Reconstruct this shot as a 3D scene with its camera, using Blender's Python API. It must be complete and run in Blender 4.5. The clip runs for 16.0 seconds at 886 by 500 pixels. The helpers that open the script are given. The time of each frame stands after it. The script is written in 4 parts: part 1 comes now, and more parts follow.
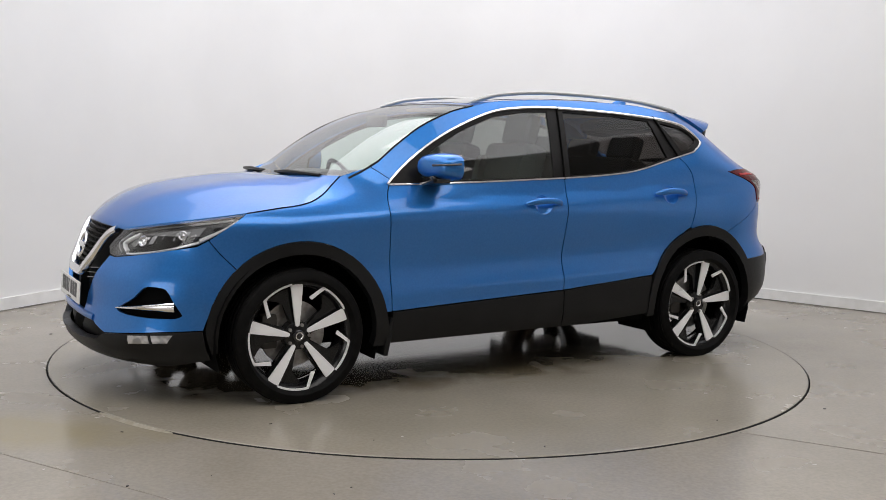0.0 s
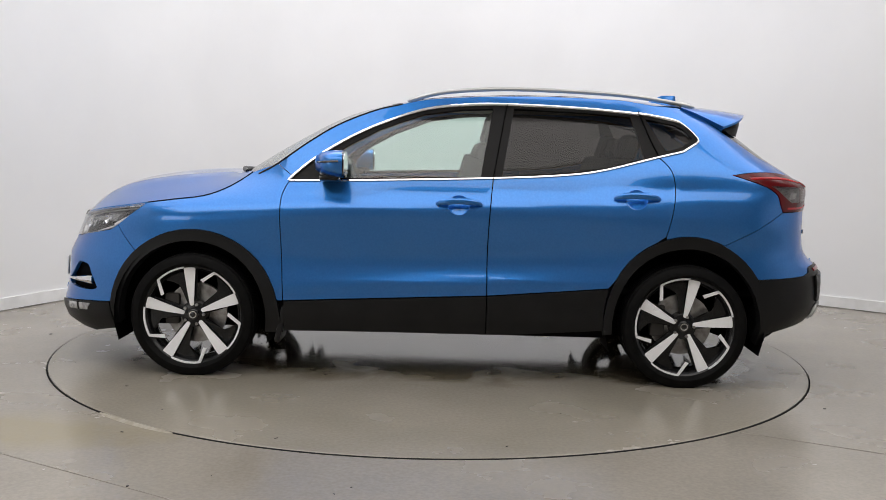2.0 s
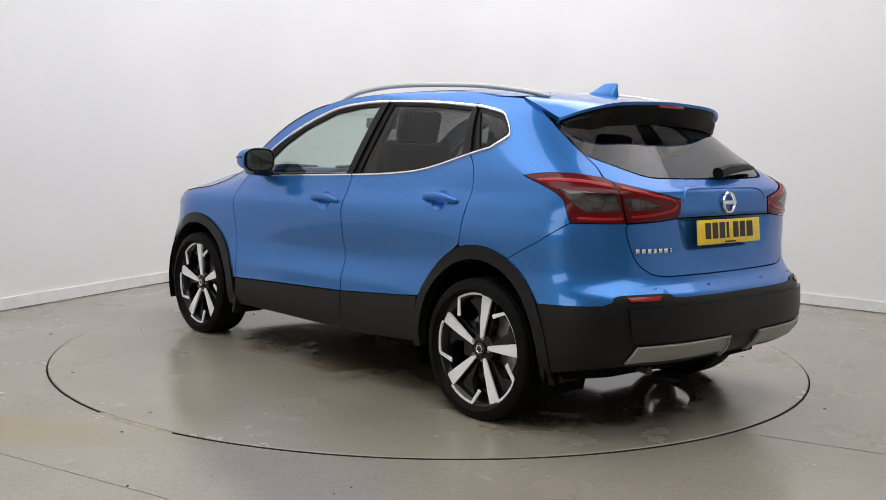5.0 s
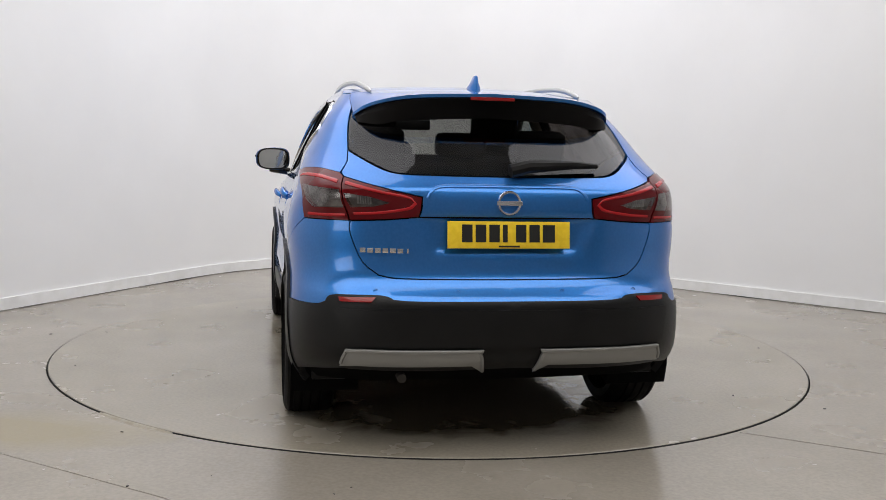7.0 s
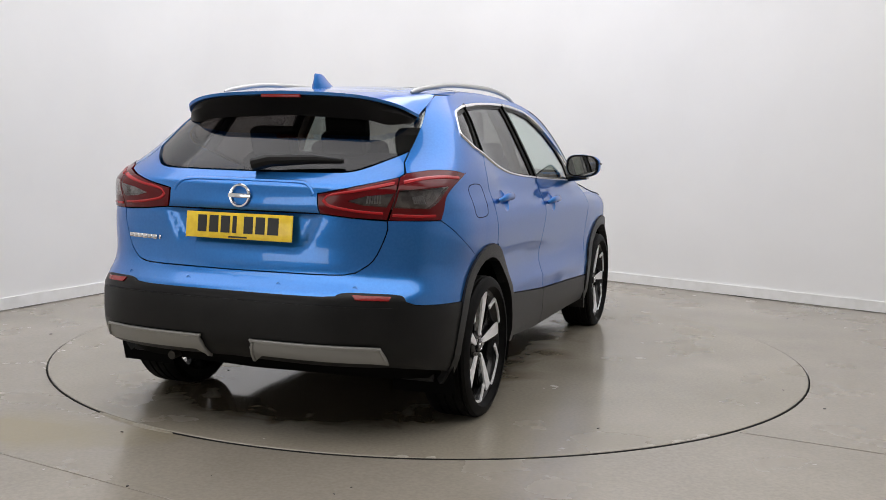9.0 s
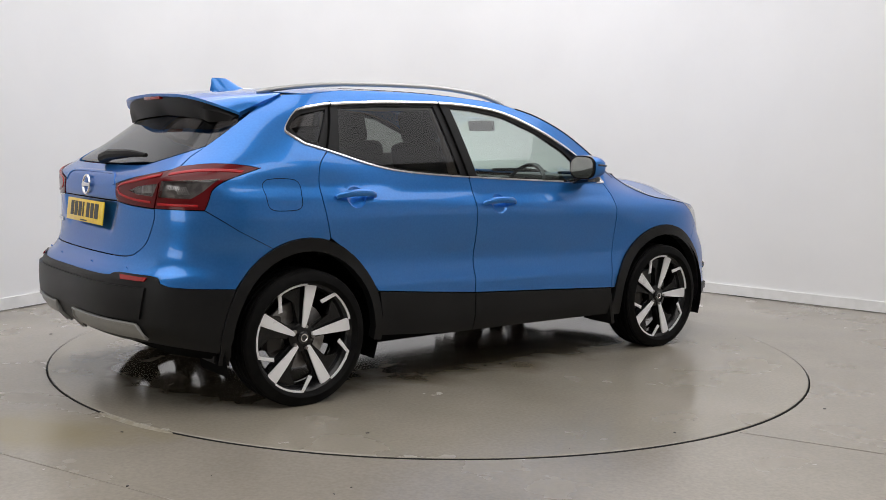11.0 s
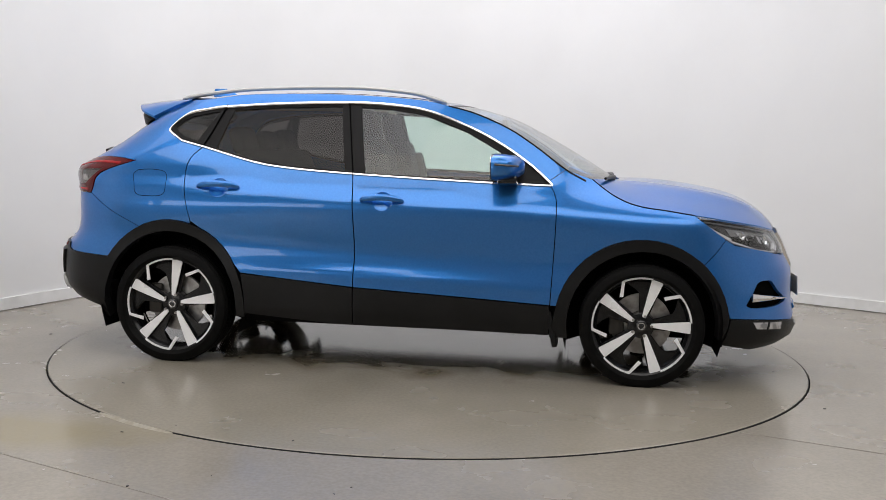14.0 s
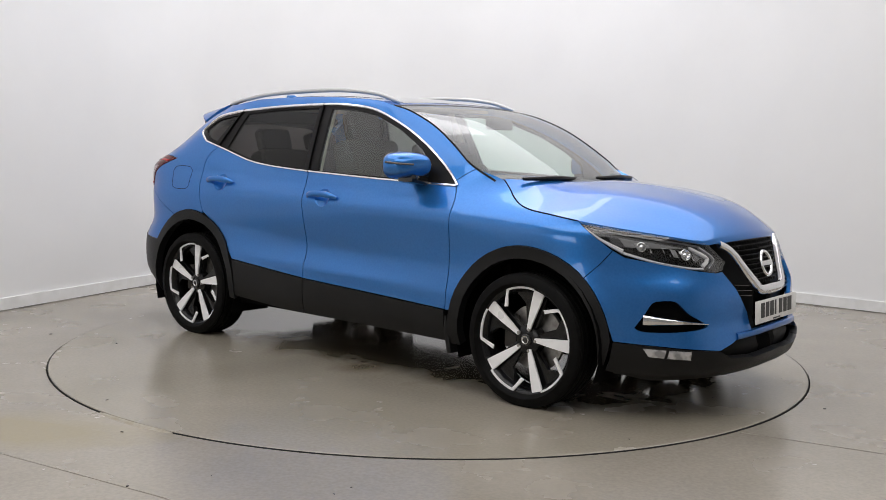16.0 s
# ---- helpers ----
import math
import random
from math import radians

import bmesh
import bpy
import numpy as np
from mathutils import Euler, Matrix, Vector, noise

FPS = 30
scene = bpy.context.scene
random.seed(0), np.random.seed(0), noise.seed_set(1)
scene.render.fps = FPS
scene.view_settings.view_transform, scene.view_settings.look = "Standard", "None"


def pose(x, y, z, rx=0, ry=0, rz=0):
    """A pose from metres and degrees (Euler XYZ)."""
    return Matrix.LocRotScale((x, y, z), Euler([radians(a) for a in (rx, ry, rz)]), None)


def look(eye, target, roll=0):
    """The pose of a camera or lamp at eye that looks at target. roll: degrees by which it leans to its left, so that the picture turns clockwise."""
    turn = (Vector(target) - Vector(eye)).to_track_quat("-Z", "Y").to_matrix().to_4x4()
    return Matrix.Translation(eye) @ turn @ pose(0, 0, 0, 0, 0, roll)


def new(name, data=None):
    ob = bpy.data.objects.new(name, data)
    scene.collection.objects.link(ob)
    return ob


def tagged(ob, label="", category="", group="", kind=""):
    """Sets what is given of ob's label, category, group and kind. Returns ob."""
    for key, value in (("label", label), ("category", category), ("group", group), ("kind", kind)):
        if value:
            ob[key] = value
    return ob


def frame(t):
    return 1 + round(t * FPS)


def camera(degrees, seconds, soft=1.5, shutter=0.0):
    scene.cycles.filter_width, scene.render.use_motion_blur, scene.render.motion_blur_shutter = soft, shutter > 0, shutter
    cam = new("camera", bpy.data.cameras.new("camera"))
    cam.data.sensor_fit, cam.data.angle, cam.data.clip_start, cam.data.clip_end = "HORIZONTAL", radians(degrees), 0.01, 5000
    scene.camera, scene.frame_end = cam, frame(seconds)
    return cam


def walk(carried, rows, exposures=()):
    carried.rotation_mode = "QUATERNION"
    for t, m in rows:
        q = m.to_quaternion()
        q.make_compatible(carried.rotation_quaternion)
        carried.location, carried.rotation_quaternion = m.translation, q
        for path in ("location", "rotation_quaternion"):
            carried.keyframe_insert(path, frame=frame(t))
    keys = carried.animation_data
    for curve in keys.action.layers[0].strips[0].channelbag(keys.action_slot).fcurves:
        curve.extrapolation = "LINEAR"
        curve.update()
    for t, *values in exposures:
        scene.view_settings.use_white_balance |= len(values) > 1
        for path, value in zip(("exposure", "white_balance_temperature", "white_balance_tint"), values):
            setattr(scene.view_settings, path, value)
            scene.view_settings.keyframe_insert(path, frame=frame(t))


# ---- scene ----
cam = camera(48.5, 16.0, soft=0.8)
EYE = Vector((0.0, -6.152, 1.265))
AIM = EYE + Vector((0.0107, 0.9944, -0.1054))
walk(cam, [(0.0, look(EYE, AIM, 1.3)), (16.0, look(EYE, AIM, 1.3))], exposures=[(0.0, 0.03), (16.0, 0.03)])

TABLE_R = 2.256
CAR_SHIFT = (-0.0597, 0.0727)      # car's middle on the turntable


def table_angle(t):
    return 209.73 - 15.616 * t


# ---------------------------------------------------------------- world and light
world = bpy.data.worlds.new("world")
scene.world = world
world.use_nodes = True
world.node_tree.nodes["Background"].inputs[0].default_value = (0.9, 0.93, 1.0, 1)
world.node_tree.nodes["Background"].inputs[1].default_value = 0.15


def softbox(x, y, z, w, d, power, colour, rx=0, rz=0):
    data = bpy.data.lights.new("ceiling_softbox", "AREA")
    data.shape, data.size, data.size_y = "RECTANGLE", w, d
    data.energy, data.color = power, colour
    ob = new("ceiling_softbox", data)
    ob.matrix_world = pose(x, y, z, rx, 0, rz)
    return ob


softbox(-1.75, 0.5, 4.42, 6.6, 4.2, 138, (0.985, 0.97, 1.005), rz=65)
softbox(2.05, 1.05, 4.4, 6.8, 4.2, 156, (0.985, 0.97, 1.005), rz=-40)
softbox(0.0, -4.35, 4.42, 8.4, 3.4, 190, (1.0, 0.965, 0.94))
stand = softbox(-4.0, -5.9, 1.3, 2.0, 1.4, 20, (1.0, 0.985, 0.97))
stand.name = "standing_softbox"
stand.matrix_world = look((-4.0, -5.9, 1.35), (0.2, -0.5, 0.9))


# ---------------------------------------------------------------- materials
def material(name, colour, rough=0.5, metal=0.0, coat=0.0, spec=0.5):
    m = bpy.data.materials.new(name)
    m.use_nodes = True
    b = m.node_tree.nodes["Principled BSDF"]
    b.inputs["Base Color"].default_value = (*colour, 1)
    b.inputs["Roughness"].default_value = rough
    b.inputs["Metallic"].default_value = metal
    b.inputs["Coat Weight"].default_value = coat
    b.inputs["Coat Roughness"].default_value = 0.025
    b.inputs["Specular IOR Level"].default_value = spec
    return m


def nodes_of(m):
    nt = m.node_tree
    return nt.nodes, nt.links, nt.nodes["Principled BSDF"]


def noise_mix(m, scale, a, b, lo=0.4, hi=0.6, detail=4, space="Object", socket="Base Color"):
    """Feed a socket with noise that runs between two values."""
    ns, ln, bs = nodes_of(m)
    tc = ns.new("ShaderNodeTexCoord")
    nz = ns.new("ShaderNodeTexNoise")
    nz.inputs["Scale"].default_value, nz.inputs["Detail"].default_value = scale, detail
    ln.new(tc.outputs[space], nz.inputs["Vector"])
    rp = ns.new("ShaderNodeValToRGB")
    rp.color_ramp.elements[0].position, rp.color_ramp.elements[1].position = lo, hi
    ca = (*a, 1) if isinstance(a, tuple) else (a, a, a, 1)
    cb = (*b, 1) if isinstance(b, tuple) else (b, b, b, 1)
    rp.color_ramp.elements[0].color, rp.color_ramp.elements[1].color = ca, cb
    ln.new(nz.outputs["Fac"], rp.inputs["Fac"])
    if socket:
        ln.new(rp.outputs["Color"], bs.inputs[socket])
    return nz, rp


def bump(m, scale, strength, dist=0.002, detail=3):
    ns, ln, bs = nodes_of(m)
    tc = ns.new("ShaderNodeTexCoord")
    nz = ns.new("ShaderNodeTexNoise")
    nz.inputs["Scale"].default_value, nz.inputs["Detail"].default_value = scale, detail
    ln.new(tc.outputs["Object"], nz.inputs["Vector"])
    bp = ns.new("ShaderNodeBump")
    bp.inputs["Strength"].default_value, bp.inputs["Distance"].default_value = strength, dist
    ln.new(nz.outputs["Fac"], bp.inputs["Height"])
    ln.new(bp.outputs["Normal"], bs.inputs["Normal"])


def glass(name, tint, rough=0.0, base=0.085, power=3.0):
    """Thin pane: tinted see-through with a Fresnel gloss."""
    m = bpy.data.materials.new(name)
    m.use_nodes = True
    ns, ln = m.node_tree.nodes, m.node_tree.links
    ns.remove(ns["Principled BSDF"])
    tr, gl, fr, mx, pw, ma = (ns.new(k) for k in ("ShaderNodeBsdfTransparent", "ShaderNodeBsdfGlossy", "ShaderNodeLayerWeight", "ShaderNodeMixShader", "ShaderNodeMath", "ShaderNodeMath"))
    tr.inputs["Color"].default_value = (*tint, 1)
    gl.inputs["Roughness"].default_value = rough
    fr.inputs["Blend"].default_value = 0.5
    pw.operation, pw.inputs[1].default_value = "POWER", power
    ma.operation, ma.inputs[1].default_value, ma.inputs[2].default_value = "MULTIPLY_ADD", 0.95 - base, base
    ln.new(fr.outputs["Facing"], pw.inputs[0])
    ln.new(pw.outputs[0], ma.inputs[0])
    ln.new(ma.outputs[0], mx.inputs[0])
    ln.new(tr.outputs[0], mx.inputs[1])
    ln.new(gl.outputs[0], mx.inputs[2])
    ln.new(mx.outputs[0], ns["Material Output"].inputs[0])
    return m


PAINT = material("metallic blue paint", (0.027, 0.178, 0.53), 0.31, 0.74, 1.0)
noise_mix(PAINT, 90, (0.025, 0.171, 0.515), (0.029, 0.186, 0.545), 0.35, 0.65, 2)
PLASTIC = material("grained black plastic", (0.006, 0.006, 0.0065), 0.4, spec=0.25)
noise_mix(PLASTIC, 6, (0.005, 0.005, 0.0053), (0.009, 0.009, 0.0093), 0.3, 0.7)
PAINT.node_tree.nodes["Principled BSDF"].inputs["Specular Tint"].default_value = (0.14, 0.3, 0.6, 1)
PAINT.node_tree.nodes["Principled BSDF"].inputs["Coat IOR"].default_value = 1.5
bump(PLASTIC, 700, 0.25, 0.001)
# Also colours the gap lines and the painted shadow under the tailgate ledge.
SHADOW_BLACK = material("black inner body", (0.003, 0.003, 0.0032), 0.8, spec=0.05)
GLOSS_BLACK = material("gloss black", (0.008, 0.008, 0.009), 0.12, 0, 0.5)
GRILLE = material("black grille plastic", (0.004, 0.004, 0.0042), 0.5, spec=0.1)
SATIN_BLACK = material("satin black trim", (0.008, 0.0075, 0.0075), 0.36, spec=0.14)
CHROME = material("bright trim", (0.82, 0.82, 0.83), 0.16, 1.0)
SILVER = material("satin silver", (0.52, 0.52, 0.51), 0.34, 0.65)
bump(SILVER, 300, 0.05)
SILVER_DARK = material("dull silver plastic", (0.3, 0.3, 0.29), 0.4, 0.5)
bump(SILVER_DARK, 300, 0.05)
MACHINED = material("machined alloy", (0.95, 0.95, 0.96), 0.3, 0.1)
noise_mix(MACHINED, 4, 0.26, 0.34, 0.3, 0.7, socket="Roughness")
RIM_BLACK = material("gloss black alloy", (0.006, 0.006, 0.0065), 0.22, 0.0, 0.15, 0.3)
RUBBER = material("tyre rubber", (0.004, 0.004, 0.004), 0.6, spec=0.1)
noise_mix(RUBBER, 25, (0.003, 0.003, 0.0032), (0.006, 0.0058, 0.0055), 0.35, 0.7)
bump(RUBBER, 220, 0.15)
DISC = material("brake disc steel", (0.36, 0.35, 0.34), 0.35, 0.7)
noise_mix(DISC, 18, (0.26, 0.245, 0.235), (0.44, 0.43, 0.42))
RUST = material("brake caliper", (0.05, 0.045, 0.04), 0.6, 0.3)
CLEAR = glass("clear window glass", (0.74, 0.87, 0.82))
SCREEN = glass("windscreen glass", (0.84, 0.91, 0.87), 0.03, 0.055, 3.0)
PRIVACY = glass("dark privacy glass", (0.22, 0.21, 0.205), 0.0, 0.025, 4.0)
LENS_CLEAR = glass("clear lamp lens", (0.93, 0.94, 0.95))
RED = material("red lamp body", (0.1, 0.003, 0.005), 0.12, 0.0, 0.0, 0.3)
RED_BRIGHT = material("red reflector", (0.24, 0.007, 0.007), 0.2, 0, 0.3)
RED_BAR = material("red light guide", (0.38, 0.008, 0.012), 0.25, 0, 0.2, 0.3)
ROOF_GLASS = material("dark roof glass", (0.012, 0.012, 0.014), 0.06, 0.0, 1.0, 0.8)
LAMP_GREY = material("lamp reflector", (0.42, 0.42, 0.43), 0.3, 0.8)
noise_mix(LAMP_GREY, 40, (0.42, 0.42, 0.43), (0.6, 0.6, 0.62), 0.4, 0.6, 1)
FOG_LENS = material("fog lamp lens", (0.5, 0.5, 0.5), 0.15, 0.5, 0.6)
noise_mix(FOG_LENS, 25, (0.3, 0.3, 0.31), (0.62, 0.62, 0.63), 0.4, 0.6, 1)
LIGHT_GUIDE = material("white light guide", (0.88, 0.88, 0.87), 0.2, 0.1, 0.5)
LAMP_DARK = material("lamp housing", (0.09, 0.09, 0.093), 0.25, 0.4)
LAMP_MASK = material("smoky lamp mask", (0.32, 0.32, 0.325), 0.25, 0.4)
TAIL_GREY = material("dark lamp reflector", (0.2, 0.19, 0.19), 0.3, 0.6)
noise_mix(TAIL_GREY, 30, (0.13, 0.125, 0.125), (0.26, 0.25, 0.25), 0.4, 0.6, 1)
SEAT = material("dark seat cloth", (0.035, 0.034, 0.033), 0.85)
noise_mix(SEAT, 120, (0.028, 0.027, 0.026), (0.045, 0.044, 0.043))
# The light's yellowish cast on the lining is put into its colour.
TRIM_GREY = material("pale cabin lining", (0.52, 0.48, 0.38), 0.9)
noise_mix(TRIM_GREY, 80, (0.48, 0.44, 0.34), (0.56, 0.52, 0.42))
DASH = material("dashboard plastic", (0.035, 0.035, 0.037), 0.6)
bump(DASH, 400, 0.2)
PLATE_YELLOW = material("yellow number plate", (0.86, 0.6, 0.02), 0.3, 0, 0.3)
noise_mix(PLATE_YELLOW, 30, (0.82, 0.56, 0.02), (0.9, 0.64, 0.03))
PLATE_WHITE = material("white number plate", (0.78, 0.78, 0.76), 0.3, 0, 0.3)
noise_mix(PLATE_WHITE, 30, (0.74, 0.74, 0.72), (0.82, 0.82, 0.8))
PLATE_INK = material("black plate characters", (0.012, 0.012, 0.012), 0.4)
MIRROR = material("mirror glass", (0.9, 0.92, 0.92), 0.02, 1.0)

WALL = material("white painted wall", (0.8, 0.8, 0.795), 0.75)
noise_mix(WALL, 1.3, (0.785, 0.785, 0.78), (0.82, 0.82, 0.815), 0.3, 0.7)
bump(WALL, 14, 0.06, 0.004)
SKIRT = material("white skirting paint", (0.8, 0.8, 0.79), 0.45)
noise_mix(SKIRT, 9, (0.74, 0.74, 0.72), (0.82, 0.82, 0.81), 0.3, 0.6)
WALL_GREY = material("dark grey painted wall", (0.28, 0.28, 0.28), 0.8)
noise_mix(WALL_GREY, 2, (0.255, 0.255, 0.255), (0.305, 0.305, 0.305))
CEIL = material("white ceiling paint", (0.8, 0.8, 0.8), 0.8)
noise_mix(CEIL, 3, (0.78, 0.78, 0.78), (0.82, 0.82, 0.82))


def concrete(name, seed):
    """Grey sealed concrete: broad stains, fine grain, patchy gloss."""
    m = material(name, (0.3, 0.29, 0.27), 0.25, spec=0.5 + 0.2 * seed)
    ns, ln, bs = nodes_of(m)
    a, ra = noise_mix(m, 0.9 + seed * 0.2, (0.254, 0.23, 0.191 - seed * 0.01), (0.315, 0.287 - seed * 0.003, 0.242 - seed * 0.01), 0.35, 0.68, 5, socket="")
    b, rb = noise_mix(m, 60, 0.9, 1.06, 0.3, 0.7, 4, socket="")
    mx = ns.new("ShaderNodeMix")
    mx.data_type, mx.blend_type = "RGBA", "MULTIPLY"
    mx.inputs["Factor"].default_value = 1.0
    ln.new(ra.outputs["Color"], mx.inputs[6])
    ln.new(rb.outputs["Color"], mx.inputs[7])
    ln.new(mx.outputs[2], bs.inputs["Base Color"])
    noise_mix(m, 1.7, 0.16, 0.3, 0.35, 0.65, 6, socket="Roughness")
    bump(m, 140, 0.01, 0.001)
    return m


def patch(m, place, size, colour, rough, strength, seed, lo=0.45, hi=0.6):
    """Lay a ragged patch of its own colour and gloss over a floor material."""
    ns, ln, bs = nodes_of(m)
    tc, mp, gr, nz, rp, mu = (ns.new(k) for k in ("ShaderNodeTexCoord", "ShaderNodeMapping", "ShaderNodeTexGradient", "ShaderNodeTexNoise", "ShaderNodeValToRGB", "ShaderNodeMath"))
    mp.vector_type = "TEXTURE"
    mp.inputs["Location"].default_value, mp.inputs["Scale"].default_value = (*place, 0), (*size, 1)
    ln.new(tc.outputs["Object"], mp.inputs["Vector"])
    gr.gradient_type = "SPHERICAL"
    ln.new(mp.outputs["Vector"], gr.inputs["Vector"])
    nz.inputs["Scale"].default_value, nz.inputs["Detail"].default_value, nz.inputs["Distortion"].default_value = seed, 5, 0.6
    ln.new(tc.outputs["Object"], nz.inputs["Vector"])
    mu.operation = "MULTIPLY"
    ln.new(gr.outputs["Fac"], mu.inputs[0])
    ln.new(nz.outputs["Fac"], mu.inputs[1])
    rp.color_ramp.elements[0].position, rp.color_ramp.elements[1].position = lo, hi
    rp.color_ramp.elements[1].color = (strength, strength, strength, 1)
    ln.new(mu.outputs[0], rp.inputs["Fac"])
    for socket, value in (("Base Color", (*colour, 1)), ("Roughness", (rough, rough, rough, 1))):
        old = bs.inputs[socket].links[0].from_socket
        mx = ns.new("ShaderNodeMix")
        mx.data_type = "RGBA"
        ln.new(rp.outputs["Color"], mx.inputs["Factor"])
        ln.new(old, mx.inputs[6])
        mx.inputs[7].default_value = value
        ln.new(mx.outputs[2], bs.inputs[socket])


FLOOR = concrete("sealed concrete floor", 0)
patch(FLOOR, (-1.75, -1.95), (0.95, 0.4), (0.265, 0.226, 0.135), 0.2, 0.8, 3.0, 0.08, 0.36)
patch(FLOOR, (2.45, 1.0), (0.5, 0.9), (0.27, 0.25, 0.2), 0.2, 0.6, 4.0, 0.15, 0.4)
TABLE = concrete("sealed concrete turntable", 1)
# Wet concrete under the car, its colour darkened further for the car's shade.
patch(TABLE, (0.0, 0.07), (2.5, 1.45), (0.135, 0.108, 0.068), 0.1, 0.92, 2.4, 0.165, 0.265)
# Wet patches at both axles; shade round the tyres is put into the colour.
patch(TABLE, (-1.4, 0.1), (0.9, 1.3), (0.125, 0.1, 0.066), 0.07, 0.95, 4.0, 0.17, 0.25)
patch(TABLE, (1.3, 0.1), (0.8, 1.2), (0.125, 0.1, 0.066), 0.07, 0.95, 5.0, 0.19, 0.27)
GAP = material("dark joint", (0.012, 0.012, 0.012), 0.8)
CRACK = material("grey joint filler", (0.26, 0.235, 0.2), 0.7)
DUST = material("packed floor dust", (0.29, 0.262, 0.205), 0.6)
noise_mix(DUST, 25, (0.25, 0.222, 0.165), (0.32, 0.292, 0.235))
# Dark seam at the skirting's foot, its shadow line put into the colour.
SEAM_SHADE = material("dark seam line", (0.1, 0.09, 0.08), 0.8)
noise_mix(SEAM_SHADE, 1.5, (0.05, 0.046, 0.042), (0.3, 0.28, 0.25), 0.4, 0.6)
SPECK = material("dark grit", (0.03, 0.028, 0.025), 0.8)


# ---------------------------------------------------------------- mesh helpers
def thing(name, label, category, group="", kind=""):
    ob = new(name)
    ob.empty_display_size = 0.2
    return tagged(ob, label, category, group, kind)


def mesh_object(name, verts, faces, mat, parent=None, label="", smooth=False):
    me = bpy.data.meshes.new(name)
    me.from_pydata([tuple(map(float, v)) for v in verts], [], [tuple(map(int, f)) for f in faces])
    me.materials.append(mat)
    if smooth:
        me.polygons.foreach_set("use_smooth", [True] * len(me.polygons))
    ob = new(name, me)
    if parent is not None:
        ob.parent = parent
    return tagged(ob, label)


def part(name, bm, mat, parent, label="", smooth=True, angle=35):
    me = bpy.data.meshes.new(name)
    bmesh.ops.recalc_face_normals(bm, faces=bm.faces)
    if smooth:
        lim = radians(angle)
        for f in bm.faces:
            f.smooth = True
        for e in bm.edges:
            if len(e.link_faces) == 2 and e.calc_face_angle(0) > lim:
                e.smooth = False
    bm.to_mesh(me)
    bm.free()
    me.materials.append(mat)
    ob = new(name, me)
    if parent is not None:
        ob.parent = parent
    return tagged(ob, label)


def bm_box(w, d, h, m=Matrix(), bevel=0.0, seg=2, bm=None):
    bm = bm or bmesh.new()
    r = bmesh.ops.create_cube(bm, size=1, matrix=m @ Matrix.Diagonal((w, d, h, 1)))
    if bevel:
        es = list({e for v in r["verts"] for e in v.link_edges})
        bmesh.ops.bevel(bm, geom=es, offset=bevel, segments=seg, affect="EDGES", profile=0.6)
    return bm


def lathe(profile, n, axis="Y", bm=None, m=Matrix()):
    """Turn (radius, along) pairs about an axis."""
    bm = bm or bmesh.new()
    rings = []
    for k in range(n):
        a = 2 * math.pi * k / n
        row = []
        for r, h in profile:
            p = Vector((r * math.cos(a), h, r * math.sin(a))) if axis == "Y" else Vector((r * math.cos(a), r * math.sin(a), h))
            row.append(bm.verts.new(m @ p))
        rings.append(row)
    for k in range(n):
        a, b = rings[k], rings[(k + 1) % n]
        for i in range(len(profile) - 1):
            bm.faces.new((a[i], b[i], b[i + 1], a[i + 1]))
    return bm


def tube(points, radius, n=8, bm=None, flat=1.0):
    """A round (or flattened) rod along points."""
    bm = bm or bmesh.new()
    pts = [Vector(p) for p in points]
    rows = []
    for i, p in enumerate(pts):
        d = (pts[min(i + 1, len(pts) - 1)] - pts[max(i - 1, 0)]).normalized()
        side = d.cross(Vector((0, 0, 1)))
        side = side.normalized() if side.length > 1e-4 else Vector((1, 0, 0))
        up = side.cross(d)
        rr = radius[i] if isinstance(radius, (list, tuple)) else radius
        rows.append([bm.verts.new(p + rr * (math.cos(2 * math.pi * k / n) * side * flat + math.sin(2 * math.pi * k / n) * up)) for k in range(n)])
    for a, b in zip(rows, rows[1:]):
        for k in range(n):
            bm.faces.new((a[k], a[(k + 1) % n], b[(k + 1) % n], b[k]))
    bm.faces.new(rows[0][::-1])
    bm.faces.new(rows[-1])
    return bm


def prism(outline, depth, m=Matrix(), bm=None, bevel=0.0):
    """A flat outline (x, y) thickened from z 0 to depth, placed by m."""
    bm = bm or bmesh.new()
    lo = [bm.verts.new(m @ Vector((x, y, 0))) for x, y in outline]
    hi = [bm.verts.new(m @ Vector((x, y, depth))) for x, y in outline]
    n = len(outline)
    top = bm.faces.new(hi)
    bm.faces.new(lo[::-1])
    for i in range(n):
        bm.faces.new((lo[i], lo[(i + 1) % n], hi[(i + 1) % n], hi[i]))
    if bevel:
        bmesh.ops.bevel(bm, geom=list(top.edges), offset=bevel, segments=2, affect="EDGES")
    return bm


def smooth_path(pts, step=0.04):
    """Catmull-Rom through 2D or 3D points."""
    pts = [np.array(p, float) for p in pts]
    ext = [2 * pts[0] - pts[1]] + pts + [2 * pts[-1] - pts[-2]]
    out = []
    for i in range(len(pts) - 1):
        a, b, c, d = ext[i:i + 4]
        n = max(2, int(np.linalg.norm(c - b) / step) + 1)
        for k in range(n):
            t = k / n
            out.append(0.5 * (2 * b + (c - a) * t + (2 * a - 5 * b + 4 * c - d) * t * t + (3 * b - a - 3 * c + d) * t ** 3))
    return out + [pts[-1]]


